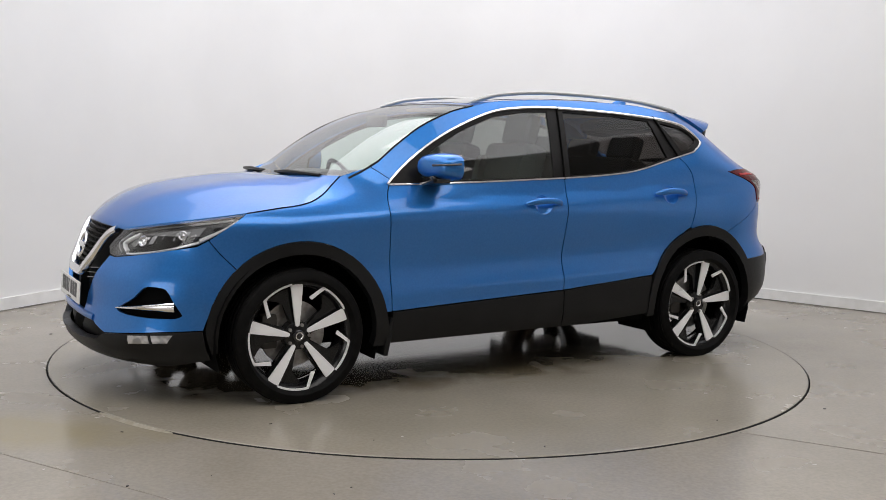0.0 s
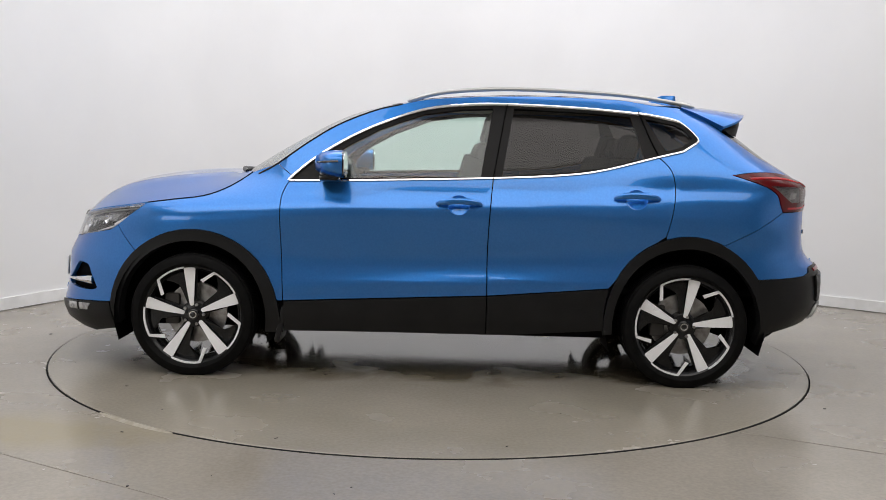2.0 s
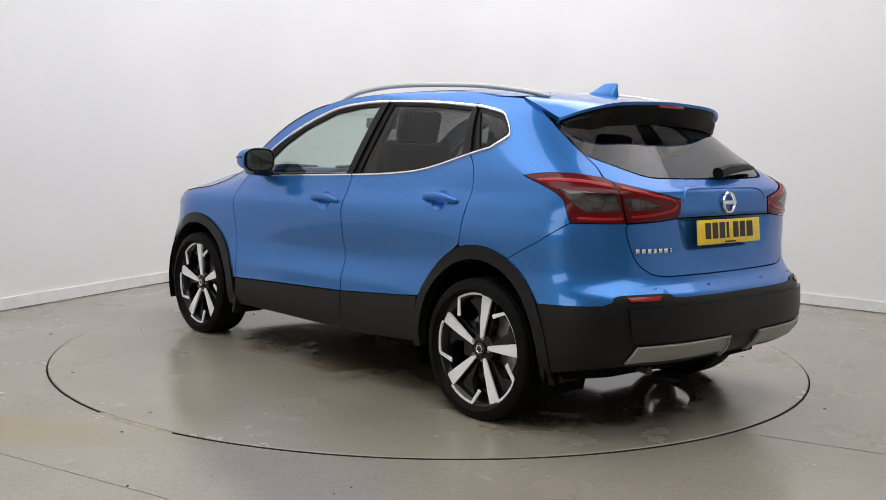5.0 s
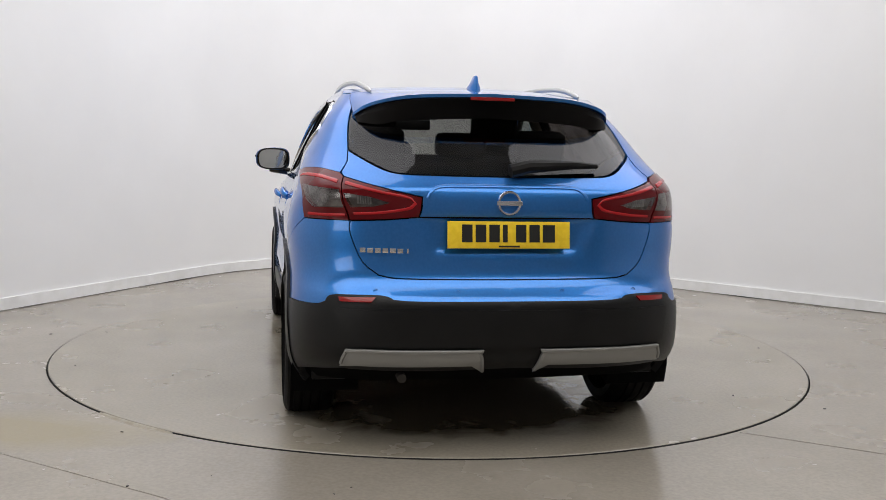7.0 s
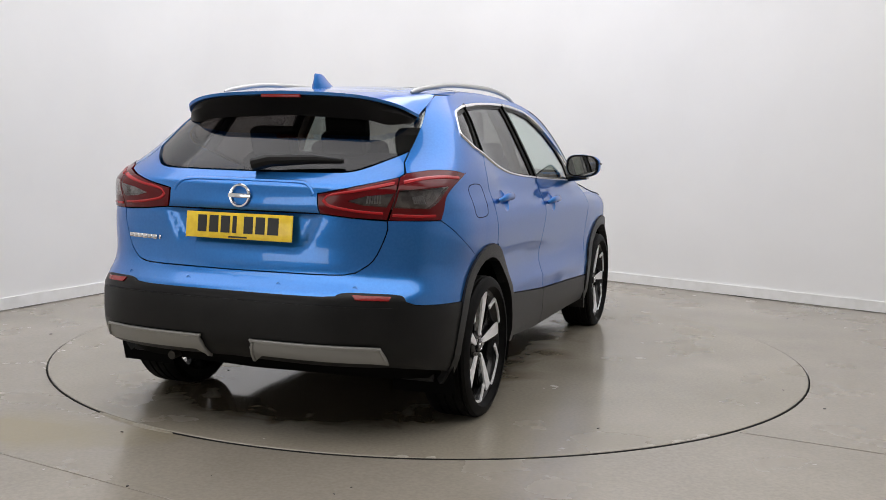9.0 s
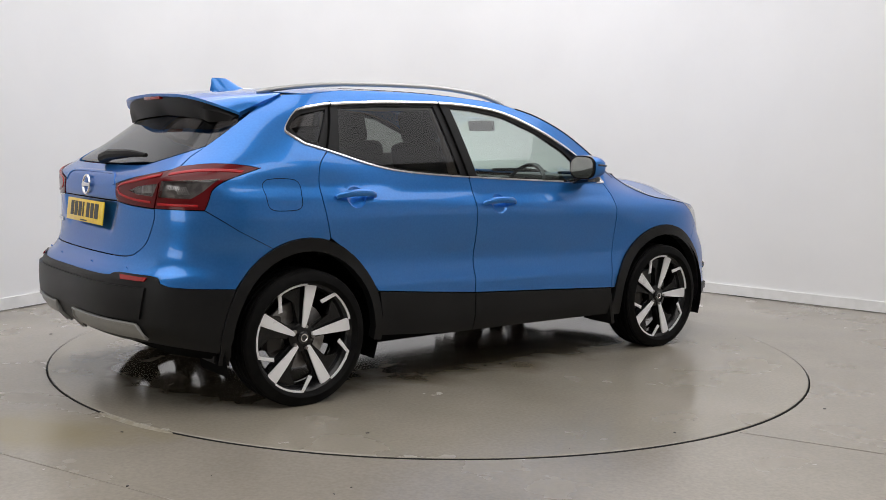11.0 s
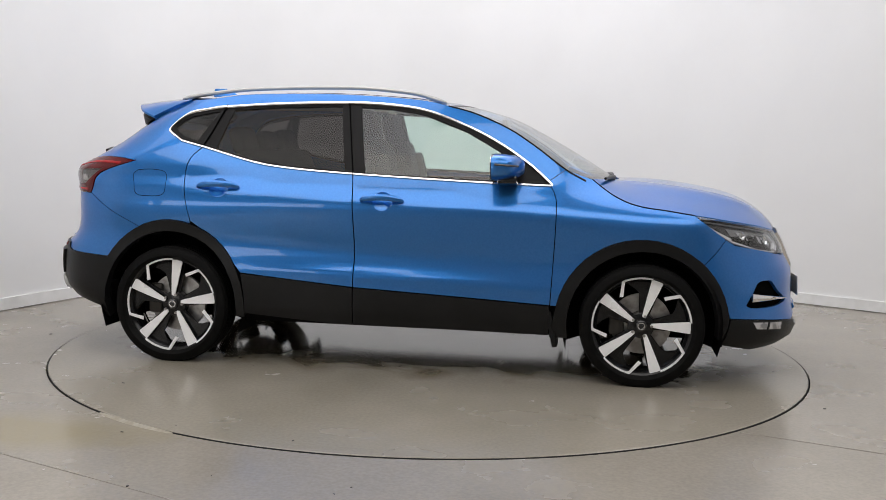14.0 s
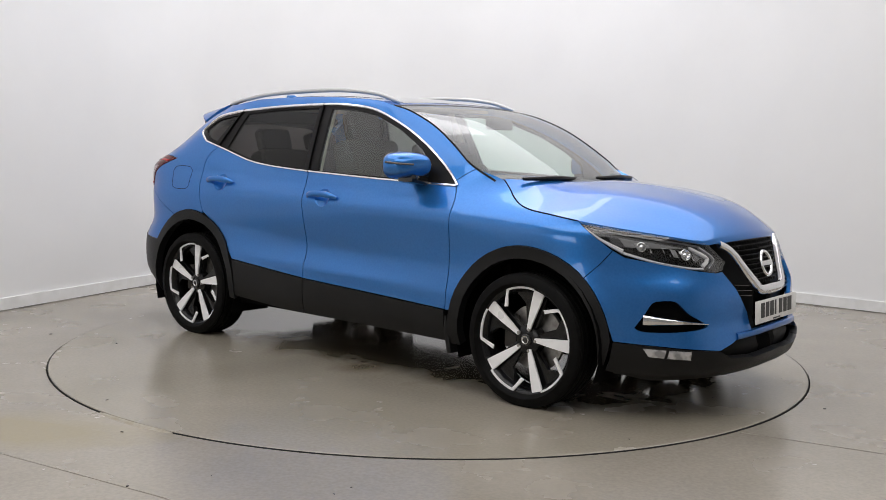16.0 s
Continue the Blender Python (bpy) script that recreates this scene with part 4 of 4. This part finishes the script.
    emblem(tailgate, Matrix(((0, 0.07, -1, -2.068), (-1, 0, 0, 0), (0, 1, 0.07, 1.035), (0, 0, 0, 1))), 0.052)
    emblem(car, Matrix(((0, -0.3, 1, 2.17), (1, 0, 0, 0), (0, 1, 0.3, 0.722), (0, 0, 0, 1))), 0.066)
    for k in range(7):
        w = 0.024 if k != 6 else 0.008
        y = 0.61 - 0.03 * k
        part("name_bar", bm_box(0.006, w, 0.02, pose(skin(*R(y - 0.012, 0.835))[0] - 0.003, y - 0.012, 0.835), 0.002), CHROME, tailgate)
    # tailgate swage and, above the plate, a black strip for the ledge's shadow
    strip("gate_crease", [R(0.34, 1.05), R(0.31, 1.09), R(0.26, 1.102), R(0.1, 1.104), (S_REAR, 1.104)], 0.012, PAINT, tailgate, off=-0.001, height=0.005, whole=True)
    strip("gate_ledge_shadow", [R(0.4, 0.972), R(0.2, 0.972), (S_REAR, 0.972)], 0.006, SHADOW_BLACK, tailgate, off=-0.006, height=0.007, whole=True)
    # tail lamps: outer half on the body, inner on the gate
    sp = smooth_path
    tup = lambda ps: [tuple(p) for p in ps]
    outer = tup(sp(TAIL_FRONT)) + [(-2.159, 0.953), (-2.099, 1.128)] + tup(sp(TAIL_TOP[:4]))[::-1]
    inner = [(-2.163, 0.955), (-2.32, 0.962), (-2.45, 0.974), (-2.5, 1.055), (-2.32, 1.09), (-2.102, 1.128)]
    for name, poly, own, lens in (("tail_lamp", outer, None, [(-1.76, 1.092), (-1.88, 1.035), (-1.96, 1.002), (-2.135, 1.006), (-2.105, 1.078)]),
                                  ("tail_lamp", inner, tailgate, [(-2.168, 1.008), (-2.276, 1.014), (-2.35, 1.03), (-2.27, 1.052), (-2.132, 1.066)])):
        obs = panel(name, poly, RED, own or car, off=0.004, gap=0.002, thick=0.03, holes=[lens], step=0.03, label="red and smoked tail lamp")
        for i, sy in sides:
            a = panel("lamp_reflector", lens, TAIL_GREY, obs[i], off=-0.02, gap=-0.01, thick=0.004, both=True, step=0.03)
            b = panel("lamp_lens", lens, glass("smoked lens", (0.72, 0.7, 0.69)) if "smoked lens" not in bpy.data.materials else bpy.data.materials["smoked lens"], obs[i], off=0.004, gap=0, thick=0.003, both=True, step=0.03, label="smoked clear lens")
            for pr in (a, b):
                bpy.data.objects.remove(pr[1 - i])
            s0 = -1.965 if own is None else -2.2
            for k in range(6):
                q = s0 - 0.012 * k
                fl = strip("reflector_flute", [(q, 1.02), (q - 0.004, 1.058 - 0.001 * k)], 0.008, LAMP_GREY, obs[i], off=-0.018, height=0.006, step=0.02)
                bpy.data.objects.remove(fl[1 - i])
    strip("tail_light_bar", [(-1.66, 1.125), (-1.8, 1.13), (-1.95, 1.125), (-2.08, 1.108)], 0.012, RED_BAR, car, off=0.003, height=0.004, label="red light bar")
    strip("tail_light_bar", [(-1.93, 0.972), (-2.03, 0.972), (-2.14, 0.975)], 0.012, RED_BAR, car, off=0.003, height=0.004, label="red light bar")
    strip("tail_light_bar", [(-2.13, 1.104), (-2.3, 1.075), (-2.45, 1.048), (-2.43, 1.012), (-2.3, 0.99), (-2.18, 0.982)], 0.011, RED_BAR, tailgate, off=0.003, height=0.004, label="red light bar")
    # headlamps
    head = [(1.62, 0.925), (1.95, 0.878), (2.225, 0.834), (2.3, 0.748), (2.265, 0.708), (2.22, 0.702), (2.1, 0.717), (1.8, 0.772), (1.757, 0.802)]
    obs = panel("headlamp", head, LAMP_DARK, car, off=-0.04, gap=-0.006, thick=0.004, step=0.03, label="clear headlamp with dark housing and light bars")
    for i, sy in sides:
        keep = lambda pr: bpy.data.objects.remove(pr[1 - i])
        keep(panel("headlamp_lens", head, LENS_CLEAR, obs[i], off=0.002, gap=0.002, thick=0.03, step=0.03, label="clear lens"))
        keep(strip("daytime_light", [(1.655, 0.903), (1.72, 0.845), (1.8, 0.797)], (0.01, 0.024), LIGHT_GUIDE, obs[i], off=-0.028, height=0.012, label="white light guide"))
        keep(strip("lamp_edge", [(1.8, 0.79), (1.95, 0.75), (2.1, 0.729), (2.17, 0.726)], (0.014, 0.01), LIGHT_GUIDE, obs[i], off=-0.03, height=0.012, label="bright lower edge"))
        keep(strip("daytime_light", [(2.13, 0.822), (2.218, 0.772), (2.175, 0.737)], 0.016, LIGHT_GUIDE, obs[i], off=-0.03, height=0.012, label="white light guide"))
        keep(strip("daytime_light", [(2.185, 0.826), (2.252, 0.77), (2.205, 0.728)], 0.008, LAMP_GREY, obs[i], off=-0.028, height=0.01, label="clear outer light guide"))
        keep(strip("lamp_brow", [(1.68, 0.908), (1.95, 0.868), (2.2, 0.828)], 0.007, LAMP_GREY, obs[i], off=-0.03, height=0.006))
        keep(panel("lamp_mask", [(1.8, 0.868), (2.12, 0.822), (2.18, 0.775), (2.14, 0.752), (1.95, 0.775), (1.82, 0.81)], LAMP_MASK, obs[i], off=-0.034, gap=0.0, thick=0.006, step=0.03, label="smoky grey lamp mask"))
        for q0 in (1.86, 1.9, 1.985, 2.025, 2.065, 2.105):
            keep(panel("lamp_facet", [(q0, 1.135 - 0.155 * q0), (q0 + 0.03, 1.13 - 0.155 * q0), (q0 + 0.038, 1.088 - 0.155 * q0), (q0 + 0.008, 1.094 - 0.155 * q0)], LAMP_GREY, obs[i], off=-0.031, gap=0.002, thick=0.006, step=0.02, label="bright reflector facet"))
        for s, z, r in ((1.89, 0.822, 0.022), (2.095, 0.79, 0.026)):
            m = skin_pose(s, z, -0.03)
            if sy < 0:
                m = Matrix.Diagonal((1, -1, 1, 1)) @ m
            bm = lathe([(r, -0.004), (r * 1.04, 0.008), (r * 0.92, 0.009), (r * 0.7, 0.0), (r * 0.45, -0.003), (r * 0.4, 0.004), (0.0005, 0.008)], 20, axis="Z", m=m)
            part("projector", bm, CHROME, obs[i])
    # grille
    gr = [(2.2, 0.345), (2.3, 0.375), (2.38, 0.41), (2.475, 0.405), (2.43, 0.51), (2.3, 0.66), (2.265, 0.705), (2.3, 0.748), (2.225, 0.836), (2.45, 0.84), (S_FRONT, 0.842), (S_FRONT, 0.3), (2.45, 0.292), (2.26, 0.306)]
    panel("grille", gr, GRILLE, car, off=-0.05, gap=-0.008, thick=0.004, whole=True, label="black front grille panel")
    strip("grille_surround", [F(0.345, 0.83), F(0.285, 0.8), F(0.22, 0.715), F(0.16, 0.635), F(0.14, 0.611), F(0.112, 0.601), F(0.05, 0.6), (S_FRONT, 0.6)], (0.034, 0.05), CHROME, car, off=-0.012, height=0.02, whole=True, label="bright V-shaped grille surround")
    # honeycomb rows between the arms of the V
    bm = bmesh.new()
    for j in range(9):
        z = 0.64 + 0.023 * j
        half = 0.1 + 0.16 * (z - 0.62) / 0.18
        n = int(half / 0.03)
        for i in range(-n, n + 1):
            y = i * 0.03 + (0.015 if j % 2 else 0)
            if abs(y) < half:
                x = skin(*F(abs(y), z))[0] - 0.025
                bm_box(0.012, 0.022, 0.004, pose(x, y, z + 0.0105, 0, 0, 0), bm=bm)
                bm_box(0.012, 0.004, 0.014, pose(x, y + 0.013, z, 0, 0, 0), bm=bm)
    part("grille_mesh", bm, SATIN_BLACK, car, smooth=False)
    for k in range(3):
        strip("grille_slat", [F(0.33, 0.645 - 0.026 * k), F(0.2, 0.632 - 0.026 * k)], 0.008, GLOSS_BLACK, car, off=-0.03, height=0.014)
    strip("plate_ledge", [F(0.36, 0.402), F(0.28, 0.405), F(0.1, 0.41), (S_FRONT, 0.41)], 0.032, PAINT, car, off=-0.012, height=0.02, whole=True)
    # fog lamps
    panel("fog_lamp", [(1.83, 0.36), (2.04, 0.348), (2.035, 0.311), (1.85, 0.324)], FOG_LENS, car, off=0.009, gap=0.0, thick=0.01, step=0.02, label="clear fog lamp")
    strip("fog_lamp_bar", [(1.935, 0.357), (1.92, 0.317)], 0.012, PLASTIC, car, off=0.006, height=0.008)
    # rear reflectors, silver diffuser bars, fuel flap, sensors
    panel("rear_reflector", [(-2.108, 0.644), (-2.268, 0.649), (-2.25, 0.631), (-2.116, 0.628)], RED_BRIGHT, car, off=0.01, gap=0, thick=0.01, step=0.02, label="red bumper reflector")
    bar = [(-2.13, 0.37), (-2.15, 0.43), (-2.19, 0.44), (-2.68, 0.446), (-2.7, 0.42), (-2.715, 0.35), (-2.66, 0.385), (-2.2, 0.378)]
    panel("diffuser_bar", bar, SILVER_DARK, car, off=0.016, gap=0, thick=0.03, step=0.03, label="satin silver lower bumper bar")
    strip("diffuser_lip", [(-2.135, 0.385), (-2.155, 0.428), (-2.21, 0.439), (-2.66, 0.443), (-2.69, 0.435), (-2.71, 0.36)], 0.013, SILVER_DARK, car, off=0.014, height=0.009, label="satin rounded edge of the bumper bar")
    flap = [(-1.5, 1.09), (-1.44, 1.096), (-1.38, 1.09), (-1.352, 1.065), (-1.352, 1.02), (-1.354, 0.972), (-1.38, 0.95), (-1.45, 0.946), (-1.522, 0.95), (-1.55, 0.972), (-1.543, 1.02), (-1.53, 1.067)]
    loop = flap + [flap[0]]
    fl = strip("fuel_flap", loop, 0.004, SHADOW_BLACK, car, off=-0.004, height=0.005)
    bpy.data.objects.remove(fl[0])
    for y in (0.22, 0.55):
        for sy in (1, -1):
            p = skin(*R(y, 0.675))
            part("parking_sensor", lathe([(0.008, -0.002), (0.008, 0.0008), (0.0098, 0.0008), (0.01, -0.002)], 16, axis="Z", m=Matrix(((0, 0, -1, p[0] + 0.0012), (sy, 0, 0, sy * y), (0, 1, 0.3, 0.675), (0, 0, 0, 1)))), PAINT, car)
    # front wipers
    for y0, y1 in ((0.55, 0.05), (-0.1, -0.6)):
        bm = tube([(1.13 - 0.12 * y0 ** 2, y0, 1.098), (1.17 - 0.1 * ((y0 + y1) / 2) ** 2, (y0 + y1) / 2, 1.106), (1.15 - 0.12 * y1 ** 2, y1, 1.104)], [0.011, 0.015, 0.008], 8)
        part("front_wiper", bm, SATIN_BLACK, car)
    sections("scuttle", [(1.06, 1.075), (0.98, 1.098)], [(1.26, 1.06), (1.18, 1.085)], SATIN_BLACK, car, power=2, thick=0.02, v0=0.07, lift=-0.012)
    # exhaust and rear axle
    part("exhaust", tube([(-1.5, 0.35, 0.3), (-1.8, 0.42, 0.3), (-1.97, 0.42, 0.285)], 0.02, 12), RUST, car)


def build_cabin(car):
    def seat(x, y, w, recline=-14):
        bm = bm_box(0.5, w, 0.16, pose(x + 0.22, y, 0.66, 0, -6, 0), 0.05, 3)
        bm_box(0.15, w * 0.96, 0.62, pose(x - 0.07, y, 0.98, 0, recline, 0), 0.055, 3, bm)
        for sy in (-1, 1):
            bm_box(0.16, 0.07, 0.46, pose(x - 0.03, y + sy * w * 0.43, 0.98, 0, recline, 0), 0.03, 2, bm)
        ob = part("seat", bm, SEAT, car, "dark cloth car seat")
        hb = bm_box(0.1, 0.27, 0.19, pose(x - 0.17, y, 1.37, 0, recline, 0), 0.045, 3)
        for sy in (-0.06, 0.06):
            tube([(x - 0.14, y + sy, 1.22), (x - 0.165, y + sy, 1.32)], 0.007, 6, hb)
        part("headrest", hb, SEAT, ob)
        return ob
    seat(-0.12, 0.36, 0.5)
    seat(-0.12, -0.36, 0.5)
    bm = bm_box(0.46, 1.24, 0.16, pose(-0.62, 0, 0.66), 0.05, 3)
    bm_box(0.15, 1.24, 0.58, pose(-0.92, 0, 0.93, 0, -18, 0), 0.05, 3, bm)
    bench = part("rear_bench", bm, SEAT, car, "dark cloth rear bench with headrests")
    for y, h in ((0.42, 0.16), (-0.42, 0.16), (0, 0.12)):
        part("headrest", bm_box(0.09, 0.26, h, pose(-1.05, y, 1.27, 0, -18, 0), 0.04, 3), SEAT, bench)
    bm = bm_box(0.36, 1.36, 0.22, pose(0.86, 0, 0.95, 0, 8, 0), 0.07, 3)
    bm_box(0.2, 0.46, 0.09, pose(0.72, -0.36, 1.06), 0.04, 2, bm)
    part("dashboard", bm, DASH, car)
    ring = lathe([(0.172, -0.014), (0.188, 0), (0.172, 0.014), (0.158, 0)], 30, axis="Z", m=pose(0.55, -0.36, 1.0, 0, -66, 0))
    lathe([(0.172, 0.014), (0.172, -0.014)], 30, axis="Z", m=pose(0.55, -0.36, 1.0, 0, -66, 0), bm=ring)
    bm_box(0.1, 0.3, 0.03, pose(0.56, -0.36, 0.99, 0, -66, 0), 0.012, 1, ring)
    part("steering_wheel", ring, DASH, car)
    part("interior_mirror", bm_box(0.03, 0.24, 0.07, pose(0.5, 0, 1.4, 0, -10, 0), 0.014), DASH, car)
    part("headlining", bm_box(1.32, 1.0, 0.02, pose(-0.62, 0, 1.492), 0.008), TRIM_GREY, car)
    part("parcel_shelf", bm_box(0.55, 1.1, 0.02, pose(-1.4, 0, 1.08), 0.006), SEAT, car)
    mirrored("pillar_lining", lambda: tube([(-0.3, 0.74, 1.05), (-0.32, 0.65, 1.3), (-0.34, 0.56, 1.48)], 0.03, 8), TRIM_GREY, car)


def build_car():
    car = thing("car", "metallic blue five-door crossover with black cladding on the turntable", "car")
    fd, rd, tailgate = build_body(car)
    build_inner(car)
    for x in (1.323, -1.323):
        for side in (1, -1):
            wheel(car, x, side)
    build_details(car, fd, rd, tailgate)
    build_cabin(car)
    return car


# ---------------------------------------------------------------- the studio
def build_room():
    H = 4.55
    # plan of the inner wall face, clockwise from the left front: straight sides and a rounded corner behind the car
    corner = Vector((-1.0, 5.55))
    dl, dr = Vector((-0.42, -0.907)), Vector((0.77, -0.638))
    RADIUS = 2.2
    half = dl.angle(dr) / 2
    cut = RADIUS / math.tan(half)
    a, b = corner + dl * cut, corner + dr * cut
    mid = corner + (dl + dr).normalized() * (RADIUS / math.sin(half))
    t0 = math.atan2(a.y - mid.y, a.x - mid.x)
    t1 = math.atan2(b.y - mid.y, b.x - mid.x)
    arc = [mid + RADIUS * Vector((math.cos(t0 + (t1 - t0) * k / 24), math.sin(t0 + (t1 - t0) * k / 24))) for k in range(25)]
    plan = [Vector((-5.2, -8.0)), corner + dl * 11.5] + arc + [corner + dr * 10.5, Vector((7.2, -8.0))]
    plan[0] = Vector((plan[1].x, -8.0))
    plan[-1] = Vector((plan[-2].x, -8.0))

    def offset(d):
        out = []
        n = len(plan)
        for i in range(n):
            e = (plan[i] - plan[i - 1]).normalized()
            f = (plan[(i + 1) % n] - plan[i]).normalized()
            m = Vector((-e.y - f.y, e.x + f.x)).normalized()
            out.append(plan[i] + m * d / max(0.4, m.dot(Vector((-e.y, e.x)))))
        return out

    def band(name, i0, i1, d0, d1, z0, z1, mat, label):
        P, Q = offset(d0), offset(d1)
        V, Fc = [], []
        for i in range(i0, i1 + 1):
            p, q = P[i % len(P)], Q[i % len(P)]
            V += [(p.x, p.y, z0), (p.x, p.y, z1), (q.x, q.y, z1), (q.x, q.y, z0)]
        n = i1 - i0
        for k in range(n):
            for j in range(4):
                Fc.append((4 * k + j, 4 * k + (j + 1) % 4, 4 * k + 4 + (j + 1) % 4, 4 * k + 4 + j))
        Fc += [(3, 2, 1, 0), (4 * n, 4 * n + 1, 4 * n + 2, 4 * n + 3)]
        ob = mesh_object(name, V, Fc, mat, None, label)
        bm = bmesh.new()
        bm.from_mesh(ob.data)
        bmesh.ops.recalc_face_normals(bm, faces=bm.faces)
        for f in bm.faces:
            f.smooth = True
        for e in bm.edges:
            if e.calc_face_angle(0) > 0.5:
                e.smooth = False
        bm.to_mesh(ob.data)
        bm.free()
        return tagged(ob, kind="structure", category=name.split("_")[0])
    n = len(plan)
    band("wall_north", 0, n - 1, 0.0, 0.15, -0.02, H, WALL, "smooth white studio wall with a rounded corner")
    # added wall behind the camera, unseen; its grey keeps the car's reflections dim
    band("wall_south", n - 1, n, 0.0, 0.15, -0.02, H, WALL_GREY, "unseen dark grey wall added behind the camera")
    band("skirting", 0, n - 1, -0.018, -0.0005, -0.012, 0.09, SKIRT, "white painted skirting board")
    band("skirting_joint", 0, n - 1, -0.0205, -0.0185, -0.012, 0.0035, SEAM_SHADE, "dark seam and shadow line at the foot of the skirting")
    bm = bm_box(17, 19, 0.12, pose(1, -1.5, H + 0.06))
    tagged(part("ceiling", bm, CEIL, None, "plain white studio ceiling", smooth=False), kind="structure", category="ceiling")
    # floor with the round pit of the turntable
    N = 160
    V, Fc = [], []
    ring = lambda r, z: [(r * math.cos(2 * math.pi * k / N), r * math.sin(2 * math.pi * k / N), z) for k in range(N)]
    R0 = TABLE_R + 0.010
    LOW = -0.005                       # the floor lies a little under the table top
    V += ring(R0, -0.09) + ring(R0, LOW - 0.002) + ring(R0 + 0.004, LOW) + ring(3.2, LOW) + ring(14, LOW)
    for r in range(4):
        for k in range(N):
            Fc.append((r * N + k, r * N + (k + 1) % N, (r + 1) * N + (k + 1) % N, (r + 1) * N + k))
    tagged(mesh_object("floor", V, [f[::-1] for f in Fc], FLOOR, None, "grey sealed concrete floor with faint stains"), kind="structure", category="floor")
    pit = mesh_object("turntable_pit", ring(R0 + 0.03, -0.085), [tuple(range(N))], GAP, None, "dark joint round the turntable")
    tagged(pit, kind="structure", category="floor")
    # hairline joints in the outer floor
    for p, q in (((-2.3, -1.95), (-0.4, -3.07)), ((1.42, -1.79), (2.6, -2.42))):
        p, q = Vector(p), Vector(q)
        d = (q - p)
        ob = part("floor_joint", bm_box(d.length, 0.0025, 0.002, pose((p.x + q.x) / 2, (p.y + q.y) / 2, -0.0042, 0, 0, math.degrees(math.atan2(d.y, d.x)))), CRACK, None, "fine joint in the concrete", smooth=False)
        tagged(ob, kind="structure", category="floor")
    table = thing("turntable", "round grey concrete-topped turntable flush with the floor", "turntable")
    V = ring(TABLE_R, -0.08) + ring(TABLE_R, -0.003) + ring(TABLE_R - 0.004, 0.0) + [(0, 0, 0)]
    Fc = [(r * N + k, r * N + (k + 1) % N, (r + 1) * N + (k + 1) % N, (r + 1) * N + k) for r in range(2) for k in range(N)]
    Fc += [(2 * N + k, 2 * N + (k + 1) % N, 3 * N) for k in range(N)]
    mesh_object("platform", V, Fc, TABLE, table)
    part("rim", lathe([(TABLE_R + 0.0005, -0.05), (TABLE_R + 0.0005, -0.003), (TABLE_R + 0.003, -0.003), (TABLE_R + 0.003, -0.05)], 160, axis="Z"), GAP, table, "thin dark rubber rim")
    # dust packed into a stretch of the joint round the table
    fill = bmesh.new()
    rows = []
    for k in range(25):
        u = k / 24
        a = radians(227.5 + 13 * u)
        h = math.sin(math.pi * u) ** 0.4
        rows.append([fill.verts.new((q * math.cos(a), q * math.sin(a), z)) for q, z in ((R0 + 0.003 + 0.02 * h, LOW - 0.001), (R0 + 0.002 + 0.018 * h, LOW + 0.0005), (TABLE_R + 0.0038, LOW + 0.0005 + 0.0044 * h), (TABLE_R + 0.0038, -0.02))])
    for a, b in zip(rows, rows[1:]):
        for k in range(3):
            fill.faces.new((a[k], a[k + 1], b[k + 1], b[k]))
    tagged(part("joint_dust", fill, DUST, None, "pale dust packed into the turntable joint"), kind="structure", category="floor")
    rng = random.Random(5)

    def grit(name, count, spot, parent):
        bm = bmesh.new()
        for _ in range(count):
            x, y = spot()
            w = rng.uniform(0.003, 0.008)
            bm_box(w * rng.uniform(0.8, 2.2), w, w * 0.5, pose(x, y, w * 0.2 + (0 if parent else -0.005), rng.uniform(-20, 20), 0, rng.uniform(0, 180)), bm=bm)
        return part(name, bm, SPECK, parent, smooth=False)

    def on_table():
        a, q = rng.uniform(0, 6.28), TABLE_R * 0.97 * rng.uniform(0.2, 1) ** 0.5
        return q * math.cos(a), q * math.sin(a)

    def on_floor():
        while True:
            x, y = rng.uniform(-2.6, 3.0), rng.uniform(-3.4, 1.5)
            if math.hypot(x, y) > TABLE_R + 0.05:
                return x, y
    tagged(grit("grit", 22, on_table, table), kind="stuff")
    tagged(grit("floor_grit", 26, on_floor, None), "dark grit scattered on the concrete", "grit", kind="stuff")
    return table


def motions(car, table):
    rows, spin = [], []
    for k in range(33):
        t = k * 0.5
        a = table_angle(t)
        c, s = math.cos(radians(a)), math.sin(radians(a))
        rows.append((t, pose(c * CAR_SHIFT[0] - s * CAR_SHIFT[1], s * CAR_SHIFT[0] + c * CAR_SHIFT[1], 0, 0, 0, a)))
        spin.append((t, pose(0, 0, 0, 0, 0, a)))
    walk(car, rows)
    walk(table, spin)


table = build_room()
car = build_car()
motions(car, table)
